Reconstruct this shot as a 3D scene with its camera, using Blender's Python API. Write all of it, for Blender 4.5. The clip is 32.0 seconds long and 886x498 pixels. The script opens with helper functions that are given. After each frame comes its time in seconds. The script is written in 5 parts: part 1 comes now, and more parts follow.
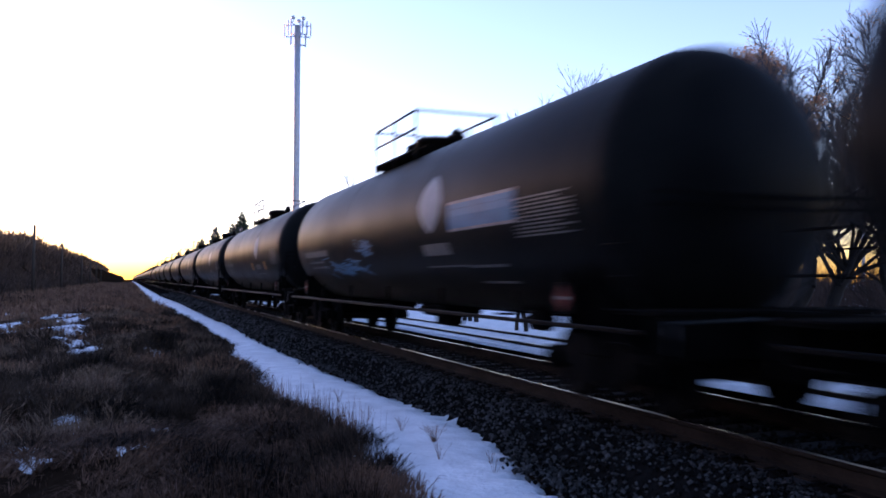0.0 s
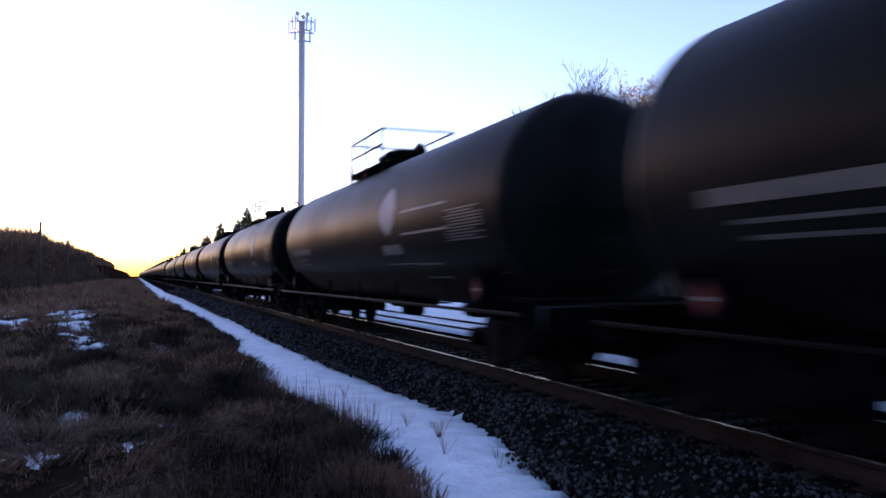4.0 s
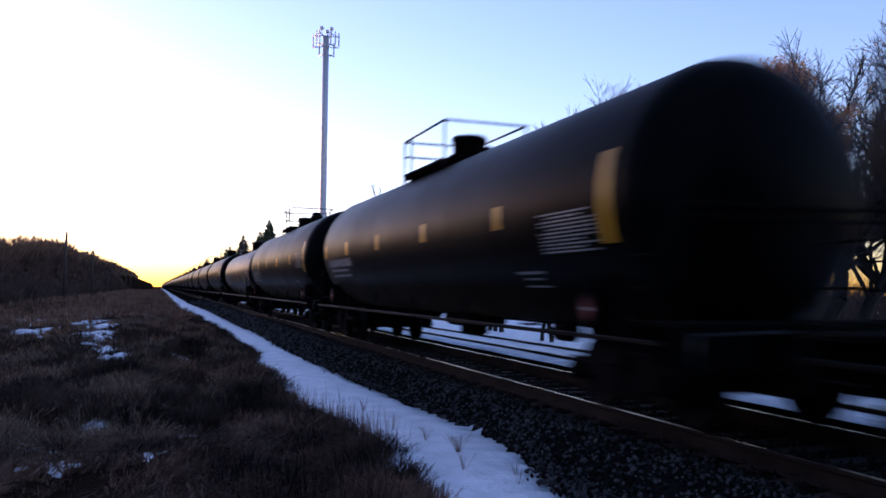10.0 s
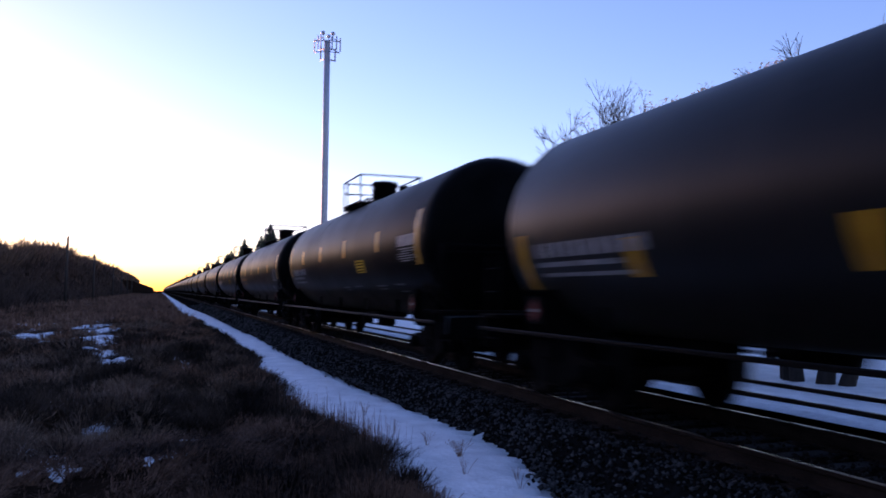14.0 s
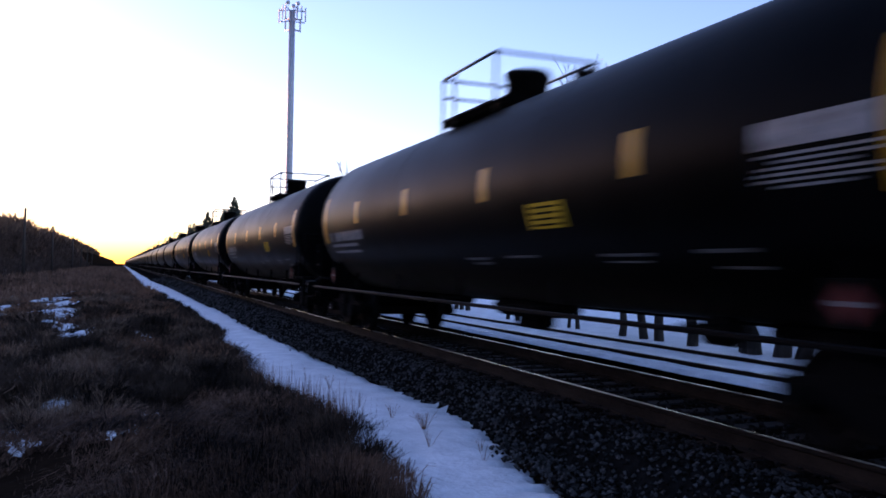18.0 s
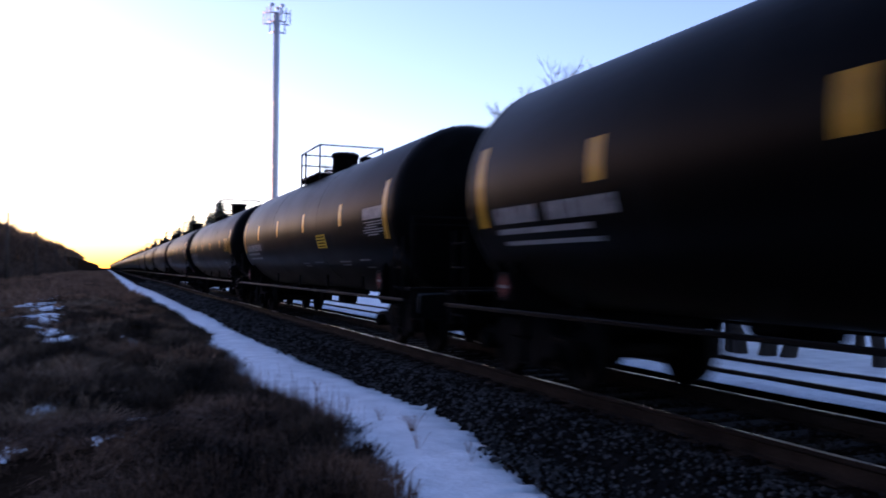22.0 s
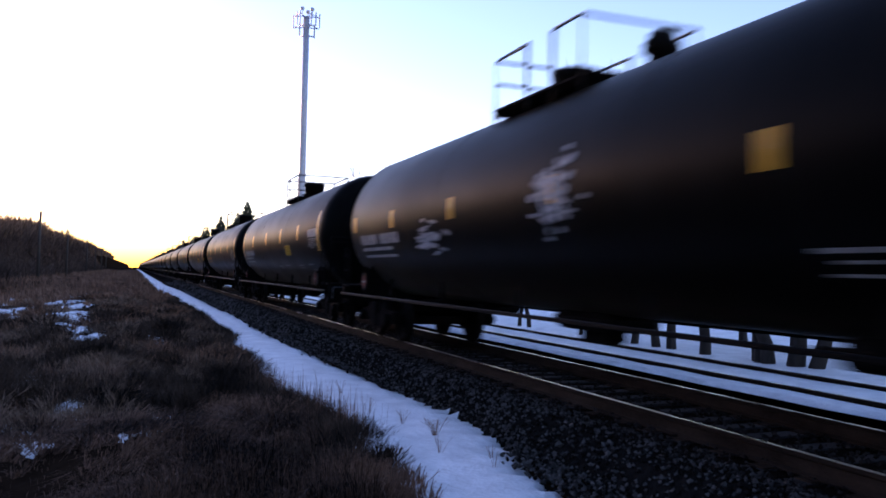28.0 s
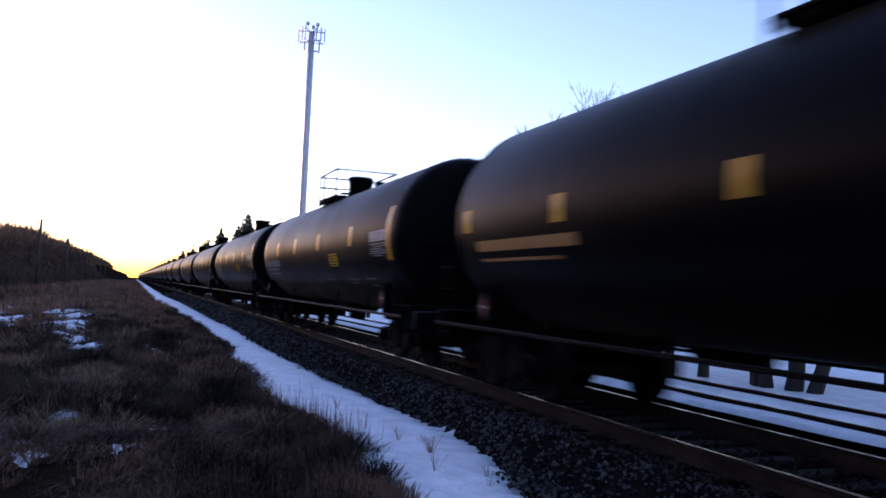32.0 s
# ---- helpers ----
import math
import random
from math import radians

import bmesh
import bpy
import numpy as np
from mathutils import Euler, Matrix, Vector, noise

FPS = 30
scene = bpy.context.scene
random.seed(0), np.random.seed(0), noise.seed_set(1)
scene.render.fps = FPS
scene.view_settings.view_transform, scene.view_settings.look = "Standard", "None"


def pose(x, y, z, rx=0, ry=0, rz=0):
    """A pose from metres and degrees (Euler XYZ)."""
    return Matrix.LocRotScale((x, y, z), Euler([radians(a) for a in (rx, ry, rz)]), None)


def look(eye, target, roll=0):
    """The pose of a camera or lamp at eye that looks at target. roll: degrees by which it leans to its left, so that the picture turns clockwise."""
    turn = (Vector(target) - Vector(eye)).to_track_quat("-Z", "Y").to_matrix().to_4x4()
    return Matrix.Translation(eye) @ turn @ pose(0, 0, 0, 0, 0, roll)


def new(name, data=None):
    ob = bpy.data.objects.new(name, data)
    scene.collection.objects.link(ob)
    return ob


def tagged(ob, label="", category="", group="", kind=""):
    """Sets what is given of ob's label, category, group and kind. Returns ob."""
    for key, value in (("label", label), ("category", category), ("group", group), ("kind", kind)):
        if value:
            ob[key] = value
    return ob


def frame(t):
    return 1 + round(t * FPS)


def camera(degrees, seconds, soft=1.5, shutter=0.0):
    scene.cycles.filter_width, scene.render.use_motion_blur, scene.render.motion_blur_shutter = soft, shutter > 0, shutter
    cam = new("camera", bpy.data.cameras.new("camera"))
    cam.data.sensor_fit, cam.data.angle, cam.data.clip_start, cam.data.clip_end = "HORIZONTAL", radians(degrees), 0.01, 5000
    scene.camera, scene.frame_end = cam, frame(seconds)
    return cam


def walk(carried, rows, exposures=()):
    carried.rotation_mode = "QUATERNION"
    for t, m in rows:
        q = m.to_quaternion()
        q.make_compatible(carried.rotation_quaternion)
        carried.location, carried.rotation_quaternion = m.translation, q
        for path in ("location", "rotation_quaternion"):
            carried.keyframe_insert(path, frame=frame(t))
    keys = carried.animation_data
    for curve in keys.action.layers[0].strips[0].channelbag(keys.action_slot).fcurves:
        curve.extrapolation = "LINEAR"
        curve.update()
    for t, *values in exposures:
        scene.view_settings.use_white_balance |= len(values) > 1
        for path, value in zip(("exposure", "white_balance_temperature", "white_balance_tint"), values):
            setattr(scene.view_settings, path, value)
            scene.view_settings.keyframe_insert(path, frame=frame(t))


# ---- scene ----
# ---- camera: hand-held, standing still beside the line ----
EYE = (0.0, 0.0, 1.55)
PATH = [  # seconds, yaw, pitch, roll in degrees
    (0.0, -21.01, 2.18, -0.19), (0.5, -21.09, 1.80, -0.61), (1.0, -21.11, 2.16, -0.79), (1.5, -21.41, 2.04, -0.40),
    (2.0, -21.10, 2.14, -0.80), (2.5, -20.88, 1.70, -0.95), (3.0, -20.68, 1.57, -0.39), (3.5, -20.62, 1.90, 0.03),
    (4.0, -20.66, 1.87, -0.03), (4.5, -20.92, 1.69, -0.50), (6.5, -19.62, 2.11, -0.59), (7.0, -19.07, 2.83, -0.77),
    (7.5, -18.82, 3.09, -1.18), (8.0, -19.61, 3.14, -0.89), (8.5, -20.06, 2.68, -0.97), (9.0, -20.00, 2.68, -0.79),
    (9.5, -19.40, 2.72, -0.87), (10.0, -19.22, 2.84, -0.68), (10.5, -19.22, 3.12, -0.47), (11.0, -19.47, 3.42, -0.88),
    (11.5, -18.72, 3.47, -0.81), (12.0, -18.44, 3.51, -0.77), (12.5, -18.53, 3.75, -0.45), (13.0, -19.29, 3.83, -0.30),
    (13.5, -19.58, 3.46, -0.32), (14.0, -19.14, 3.15, -0.68), (14.5, -18.48, 2.83, -0.44), (16.5, -24.51, 3.62, -0.65),
    (17.0, -22.89, 2.67, -0.16), (17.5, -22.21, 2.18, -0.57), (18.0, -21.56, 1.36, -0.92), (18.5, -21.61, 1.64, -0.58),
    (19.0, -21.68, 2.30, 0.30), (19.5, -21.47, 1.81, 0.93), (20.0, -20.88, 1.91, 0.18), (20.5, -18.84, -0.12, 0.43),
    (21.0, -20.39, 1.16, -0.83), (21.5, -19.03, 1.32, -0.46), (22.0, -22.48, 1.48, -0.44), (22.5, -23.69, 1.56, -0.83),
    (23.0, -22.85, 1.88, -0.62), (23.5, -19.92, 1.86, -1.38), (24.0, -20.22, 1.25, -1.99), (24.5, -19.64, 0.60, -2.42),
    (26.5, -20.56, 1.81, -2.05), (27.0, -19.66, 2.00, -1.85), (27.5, -20.39, 2.02, -1.85), (28.0, -20.73, 1.76, -1.35),
    (28.5, -20.90, 1.37, -2.75), (29.0, -21.16, 2.33, -3.02), (29.5, -21.15, 3.00, -3.09), (30.0, -20.72, 2.85, -2.80),
    (30.5, -21.66, 2.43, -2.17), (31.0, -21.22, 2.68, -1.59), (31.5, -21.16, 2.86, -2.10), (32.0, -20.80, 2.93, -2.57),
]
cam = camera(57.0, 32.0, 1.7, 0.9)
EXPOSURES = [(0.0, 3.12, 5520, 42), (4.5, 3.07, 5520, 42), (7.0, 2.84, 5460, 42), (9.0, 2.77, 5400, 42), (11.0, 2.62, 5328, 42), (13.0, 2.38, 5150, 46), (14.5, 2.4, 5150, 46),
             (17.0, 2.68, 5280, 42), (19.0, 2.74, 5400, 42), (22.0, 2.79, 5400, 42), (23.5, 2.91, 5460, 42), (28.0, 3.05, 5520, 42), (32.0, 3.02, 5460, 42)]
walk(cam, [(t, pose(*EYE, 90 + p, r, y)) for t, y, p, r in PATH], EXPOSURES)

# ---- light: a sun just above the ridge, and the evening sky ----
SUN_AZ, SUN_EL = 30.0, 1.0          # degrees to the left of the line, and above the horizon
world = bpy.data.worlds.new("evening_sky")
scene.world = world
world.use_nodes = True
wn = world.node_tree.nodes
sky = wn.new("ShaderNodeTexSky")
sky.sky_type = "NISHITA"
sky.sun_disc = False
sky.sun_elevation, sky.sun_rotation = radians(SUN_EL), radians(-SUN_AZ)
sky.air_density, sky.dust_density, sky.ozone_density = 0.76, 0.6, 1.5
wn["Background"].inputs["Strength"].default_value = 0.15
world.node_tree.links.new(sky.outputs["Color"], wn["Background"].inputs["Color"])
sun_data = bpy.data.lights.new("sun", "SUN")
sun_data.energy, sun_data.angle, sun_data.color = 1.5, radians(0.6), (1.0, 0.52, 0.24)
sun = new("sun", sun_data)
az, el = radians(SUN_AZ), radians(SUN_EL)
sun.matrix_basis = look((0, 0, 60), (math.sin(az) * math.cos(el), -math.cos(az) * math.cos(el), 60 - math.sin(el)))


# ---- materials ----
def material(name, low, high, scale=6.0, rough=(0.6, 0.9), metal=0.0, bump=0.3, fine=60.0, relief=0.01, island=0.0, stretch=(1, 1, 1), spec=0.5, per_object=0.0, contrast=(0.2, 0.8)):
    """Two-scale noise between two colours, with roughness and relief."""
    m = bpy.data.materials.new(name)
    m.use_nodes = True
    n, link = m.node_tree.nodes, m.node_tree.links.new
    bsdf = n["Principled BSDF"]
    coord = n.new("ShaderNodeTexCoord")
    mapping = n.new("ShaderNodeMapping")
    mapping.inputs["Scale"].default_value = stretch
    link(coord.outputs["Object"], mapping.inputs["Vector"])
    big, small = n.new("ShaderNodeTexNoise"), n.new("ShaderNodeTexNoise")
    big.inputs["Scale"].default_value, big.inputs["Detail"].default_value = scale, 5
    small.inputs["Scale"].default_value, small.inputs["Detail"].default_value = fine, 4
    for tex in (big, small):
        link(mapping.outputs["Vector"], tex.inputs["Vector"])
    mix = n.new("ShaderNodeMath")
    mix.operation = "MULTIPLY_ADD"
    link(small.outputs["Fac"], mix.inputs[0])
    mix.inputs[1].default_value = 0.45
    scaled = n.new("ShaderNodeMath")
    scaled.operation = "MULTIPLY_ADD"
    link(big.outputs["Fac"], scaled.inputs[0])
    scaled.inputs[1].default_value, scaled.inputs[2].default_value = 1.2, -0.32
    link(scaled.outputs[0], mix.inputs[2])
    last = mix.outputs[0]
    for amount, node, socket in ((island, "ShaderNodeNewGeometry", "Random Per Island"), (per_object, "ShaderNodeObjectInfo", "Random")):
        if amount:
            info, add = n.new(node), n.new("ShaderNodeMath")
            add.operation = "MULTIPLY_ADD"
            link(info.outputs[socket], add.inputs[0])
            add.inputs[1].default_value = amount
            link(last, add.inputs[2])
            shift = n.new("ShaderNodeMath")
            shift.operation = "SUBTRACT"
            link(add.outputs[0], shift.inputs[0])
            shift.inputs[1].default_value = amount / 2
            last = shift.outputs[0]
    ramp = n.new("ShaderNodeValToRGB")
    ramp.color_ramp.elements[0].position, ramp.color_ramp.elements[1].position = contrast
    ramp.color_ramp.elements[0].color, ramp.color_ramp.elements[1].color = (*low, 1), (*high, 1)
    link(last, ramp.inputs["Fac"])
    link(ramp.outputs["Color"], bsdf.inputs["Base Color"])
    span = n.new("ShaderNodeMapRange")
    span.inputs["To Min"].default_value, span.inputs["To Max"].default_value = rough
    link(big.outputs["Fac"], span.inputs["Value"])
    link(span.outputs["Result"], bsdf.inputs["Roughness"])
    bsdf.inputs["Metallic"].default_value = metal
    bsdf.inputs["Specular IOR Level"].default_value = spec
    if bump:
        b = n.new("ShaderNodeBump")
        b.inputs["Strength"].default_value, b.inputs["Distance"].default_value = bump, relief
        link(last, b.inputs["Height"])
        link(b.outputs["Normal"], bsdf.inputs["Normal"])
    return m


def grime(m, colour, scale, amount, stretch):
    """Adds dusty streaks over a material's base colour."""
    n, link = m.node_tree.nodes, m.node_tree.links.new
    bsdf = n["Principled BSDF"]
    base = bsdf.inputs["Base Color"].links[0].from_socket
    coord, mapping, tex, ramp, mix = (n.new("ShaderNode" + s) for s in ("TexCoord", "Mapping", "TexNoise", "ValToRGB", "Mix"))
    mapping.inputs["Scale"].default_value = stretch
    tex.inputs["Scale"].default_value, tex.inputs["Detail"].default_value = scale, 6
    ramp.color_ramp.elements[0].position, ramp.color_ramp.elements[1].position = 0.5, 0.75
    ramp.color_ramp.elements[1].color = (amount, amount, amount, 1)
    mix.data_type = "RGBA"
    link(coord.outputs["Object"], mapping.inputs["Vector"])
    link(mapping.outputs["Vector"], tex.inputs["Vector"])
    link(tex.outputs["Fac"], ramp.inputs["Fac"])
    link(ramp.outputs["Color"], mix.inputs["Factor"])
    link(base, mix.inputs["A"])
    mix.inputs["B"].default_value = (*colour, 1)
    link(mix.outputs["Result"], bsdf.inputs["Base Color"])
    return m


TANK = grime(material("tank_black_paint", (0.0011, 0.0011, 0.0012), (0.0028, 0.0027, 0.0026), 0.9, (0.28, 0.46), 0.0, 0.12, 14, 0.004, 0, (1, 0.6, 1), 0.016, 0.35), (0.010, 0.0092, 0.0084), 1.6, 0.35, (1, 2.2, 0.35))
TANK_GREY = grime(material("tank_grey_paint", (0.006, 0.006, 0.007), (0.013, 0.0125, 0.012), 0.9, (0.30, 0.48), 0.0, 0.12, 14, 0.004, 0, (1, 0.6, 1), 0.06, 0.3), (0.03, 0.026, 0.022), 1.6, 0.35, (1, 2.2, 0.35))
TANK_DUSTY = grime(material("tank_dusty_paint", (0.0042, 0.0042, 0.0043), (0.0098, 0.0097, 0.0093), 0.9, (0.30, 0.50), 0.0, 0.12, 14, 0.004, 0, (1, 0.6, 1), 0.02, 0.3), (0.018, 0.0165, 0.015), 1.6, 0.4, (1, 2.2, 0.35))
for shell in (TANK, TANK_DUSTY, TANK_GREY):      # a film of dust that shows at a glance along the side
    coat = shell.node_tree.nodes["Principled BSDF"]
    coat.inputs["Sheen Weight"].default_value, coat.inputs["Sheen Roughness"].default_value = 0.035, 0.3
    coat.inputs["Sheen Tint"].default_value = (1.0, 0.86, 0.66, 1)
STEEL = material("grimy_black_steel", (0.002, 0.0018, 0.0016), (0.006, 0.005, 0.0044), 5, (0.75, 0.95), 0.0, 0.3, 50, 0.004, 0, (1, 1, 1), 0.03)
PIPE = material("worn_handrail_steel", (0.004, 0.0037, 0.0034), (0.014, 0.0128, 0.0118), 7, (0.32, 0.5), 0.0, 0.1, 60, 0.002)
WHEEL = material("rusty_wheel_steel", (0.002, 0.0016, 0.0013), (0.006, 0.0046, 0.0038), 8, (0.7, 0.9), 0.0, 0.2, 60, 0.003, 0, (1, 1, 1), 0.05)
TREAD = material("polished_tread", (0.25, 0.24, 0.23), (0.45, 0.43, 0.41), 12, (0.2, 0.35), 1.0, 0.05, 80, 0.001)
YELLOW = material("yellow_reflector", (0.36, 0.165, 0.004), (0.52, 0.255, 0.009), 5, (0.28, 0.42), 0, 0.05, 60, 0.001, 0, (1, 1, 1), 0.12)
SIGN_YELLOW = material("yellow_decal", (0.42, 0.25, 0.006), (0.56, 0.35, 0.01), 5, (0.5, 0.7), 0, 0.05, 60, 0.001, 0, (1, 1, 1), 0.08)
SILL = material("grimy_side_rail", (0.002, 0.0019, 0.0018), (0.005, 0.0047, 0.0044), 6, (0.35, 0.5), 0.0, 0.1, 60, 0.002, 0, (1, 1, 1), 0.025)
WHITE = material("worn_white_stencil", (0.05, 0.049, 0.047), (0.27, 0.267, 0.26), 9, (0.5, 0.75), 0, 0.05, 60, 0.001)
FADED = material("faded_white_stencil", (0.02, 0.0192, 0.018), (0.12, 0.115, 0.105), 7, (0.5, 0.75), 0, 0.05, 60, 0.001)
SPRAY_WHITE = material("white_spray_paint", (0.08, 0.085, 0.092), (0.29, 0.30, 0.32), 3, (0.5, 0.75), 0, 0.03, 40, 0.001)
SPRAY_BLUE = material("blue_spray_paint", (0.015, 0.075, 0.14), (0.05, 0.16, 0.26), 3, (0.5, 0.75), 0, 0.03, 40, 0.001)
SPRAY_ORANGE = material("orange_spray_paint", (0.17, 0.07, 0.004), (0.27, 0.115, 0.01), 3, (0.5, 0.75), 0, 0.03, 40, 0.001)
RED = material("faded_red_placard", (0.07, 0.016, 0.013), (0.13, 0.035, 0.03), 6, (0.5, 0.75), 0, 0.03, 40, 0.001, 0, (1, 1, 1), 0.03)
RAIL = material("rusty_rail_side", (0.010, 0.0065, 0.0045), (0.034, 0.0225, 0.0155), 6, (0.7, 0.9), 0.0, 0.2, 60, 0.002, 0, (1, 0.3, 1), 0.03)
RAILHEAD = material("polished_rail_head", (0.24, 0.22, 0.20), (0.42, 0.39, 0.36), 9, (0.2, 0.36), 1.0, 0.05, 60, 0.001, 0, (1, 0.1, 1))
TIE = material("creosoted_wood", (0.0022, 0.0019, 0.0017), (0.007, 0.006, 0.0052), 3, (0.7, 0.95), 0, 0.5, 30, 0.01, 0, (0.4, 4, 4), 0.3, 0.3)
BALLAST_BED = material("ballast_bed", (0.003, 0.0028, 0.0027), (0.012, 0.0112, 0.0107), 9, (0.8, 0.95), 0, 0.8, 40, 0.03, 0, (1, 1, 1), 0.0)
STONE = material("crushed_stone", (0.003, 0.0029, 0.0028), (0.075, 0.0715, 0.068), 4, (0.7, 0.95), 0, 0.4, 60, 0.006, 1.1, (1, 1, 1), 0.05, 0.0, (0.32, 1.05))
SNOW = material("old_snow", (0.62, 0.64, 0.65), (0.88, 0.90, 0.91), 2.6, (0.6, 0.85), 0, 0.9, 17, 0.05, 0, (1, 1, 1), 0.3)
BARK = material("grey_brown_bark", (0.014, 0.0115, 0.0095), (0.055, 0.045, 0.038), 4, (0.8, 0.95), 0, 0.6, 40, 0.01, 0, (1, 1, 0.25), 0.2)
TWIG = material("bare_twigs", (0.055, 0.046, 0.043), (0.18, 0.145, 0.128), 2, (0.75, 0.95), 0, 0, 30, 0.01, 0.3, (1, 1, 1), 0.2)
NEEDLE = material("spruce_needles", (0.012, 0.020, 0.010), (0.04, 0.055, 0.025), 3, (0.7, 0.9), 0, 0.2, 30, 0.01, 0.4, (1, 1, 1), 0.3)
FAR_GRASS = material("tall_dead_grass", (0.06, 0.033, 0.022), (0.37, 0.205, 0.125), 0.25, (0.7, 0.95), 0, 0, 12, 0.01, 0.35, (1, 0.7, 1), 0.1)
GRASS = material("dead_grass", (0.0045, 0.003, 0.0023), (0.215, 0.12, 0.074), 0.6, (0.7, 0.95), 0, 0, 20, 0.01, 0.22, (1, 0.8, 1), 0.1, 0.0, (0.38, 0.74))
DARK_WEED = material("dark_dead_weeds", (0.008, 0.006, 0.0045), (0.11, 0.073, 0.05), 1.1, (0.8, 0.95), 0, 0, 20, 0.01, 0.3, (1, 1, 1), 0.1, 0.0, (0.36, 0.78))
RUSTY_WEED = material("rusty_dead_weeds", (0.03, 0.017, 0.011), (0.42, 0.23, 0.135), 0.7, (0.8, 0.95), 0, 0, 20, 0.01, 0.3, (1, 1, 1), 0.1, 0.0, (0.34, 0.76))
BROWN_WEED = material("brown_dead_weeds", (0.05, 0.034, 0.024), (0.36, 0.235, 0.155), 0.9, (0.8, 0.95), 0, 0, 20, 0.01, 0.4, (1, 1, 1), 0.1, 0.0, (0.3, 0.78))
SHRUB = material("ridge_shrub_twigs", (0.06, 0.038, 0.025), (0.22, 0.135, 0.08), 0.4, (0.75, 0.95), 0, 0, 30, 0.01, 0.4, (1, 1, 1), 0.2)
BRAMBLE = material("dark_bramble_stems", (0.03, 0.021, 0.016), (0.14, 0.090, 0.065), 0.4, (0.8, 0.95), 0, 0, 30, 0.01, 0.4, (1, 1, 1), 0.1)
THICKET = material("reddish_thicket_stems", (0.018, 0.012, 0.0095), (0.07, 0.045, 0.034), 0.4, (0.8, 0.95), 0, 0, 30, 0.01, 0.4, (1, 1, 1), 0.1)
GALV = material("galvanised_steel", (0.30, 0.31, 0.33), (0.46, 0.47, 0.49), 2, (0.4, 0.6), 0.5, 0.1, 30, 0.002)
POLEWOOD = material("weathered_pole", (0.03, 0.023, 0.018), (0.09, 0.07, 0.055), 3, (0.8, 0.95), 0, 0.4, 30, 0.01, 0, (3, 3, 0.3), 0.2)
CERAMIC = material("brown_insulator", (0.10, 0.06, 0.04), (0.2, 0.12, 0.08), 5, (0.15, 0.3), 0, 0, 30)


def ground_material():
    """Matted dead grass and earth, with old snow lying in patches."""
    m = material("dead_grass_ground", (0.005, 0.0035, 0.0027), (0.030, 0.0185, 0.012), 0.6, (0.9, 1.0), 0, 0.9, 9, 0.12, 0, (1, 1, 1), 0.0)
    n, link = m.node_tree.nodes, m.node_tree.links.new
    bsdf = n["Principled BSDF"]
    base = bsdf.inputs["Base Color"].links[0].from_socket
    geo, tex, fine, add, ramp, mix = (n.new("ShaderNode" + s) for s in ("NewGeometry", "TexNoise", "TexNoise", "Math", "ValToRGB", "Mix"))
    tex.inputs["Scale"].default_value, tex.inputs["Detail"].default_value = 0.16, 3
    fine.inputs["Scale"].default_value, fine.inputs["Detail"].default_value = 3.2, 5
    add.operation = "MULTIPLY_ADD"
    add.inputs[1].default_value = 0.55
    for x in (tex, fine):
        link(geo.outputs["Position"], x.inputs["Vector"])
    link(fine.outputs["Fac"], add.inputs[0])
    link(tex.outputs["Fac"], add.inputs[2])
    ramp.color_ramp.elements[0].position, ramp.color_ramp.elements[1].position = 1.01, 1.06
    link(add.outputs[0], ramp.inputs["Fac"])
    link(ramp.outputs["Color"], mix.inputs["Factor"])
    mix.data_type = "RGBA"
    link(base, mix.inputs["A"])
    mix.inputs["B"].default_value = (0.7, 0.72, 0.76, 1)
    link(mix.outputs["Result"], bsdf.inputs["Base Color"])
    return m


GROUND = ground_material()


def rust_and_shade_zone(m, x0, x1, colour):
    """Brown brake dust and rust on the stone close to the rails, with the train's shade painted in."""
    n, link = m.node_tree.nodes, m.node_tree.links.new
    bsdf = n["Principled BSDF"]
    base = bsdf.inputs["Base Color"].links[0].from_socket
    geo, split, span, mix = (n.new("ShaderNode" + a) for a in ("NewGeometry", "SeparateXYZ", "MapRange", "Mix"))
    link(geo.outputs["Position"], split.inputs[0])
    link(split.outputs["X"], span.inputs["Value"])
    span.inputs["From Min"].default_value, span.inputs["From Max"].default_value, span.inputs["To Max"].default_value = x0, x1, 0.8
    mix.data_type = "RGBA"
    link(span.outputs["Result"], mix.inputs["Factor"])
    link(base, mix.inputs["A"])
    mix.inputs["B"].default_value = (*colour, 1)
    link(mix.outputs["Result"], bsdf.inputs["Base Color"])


rust_and_shade_zone(BALLAST_BED, 4.3, 4.9, (0.008, 0.0058, 0.0046))
rust_and_shade_zone(STONE, 4.3, 4.9, (0.010, 0.0072, 0.0057))
LEAF = material("dead_oak_leaves", (0.55, 0.23, 0.075), (0.85, 0.43, 0.17), 2, (0.6, 0.9), 0, 0, 30, 0.01, 0.5, (1, 1, 1), 0.3)


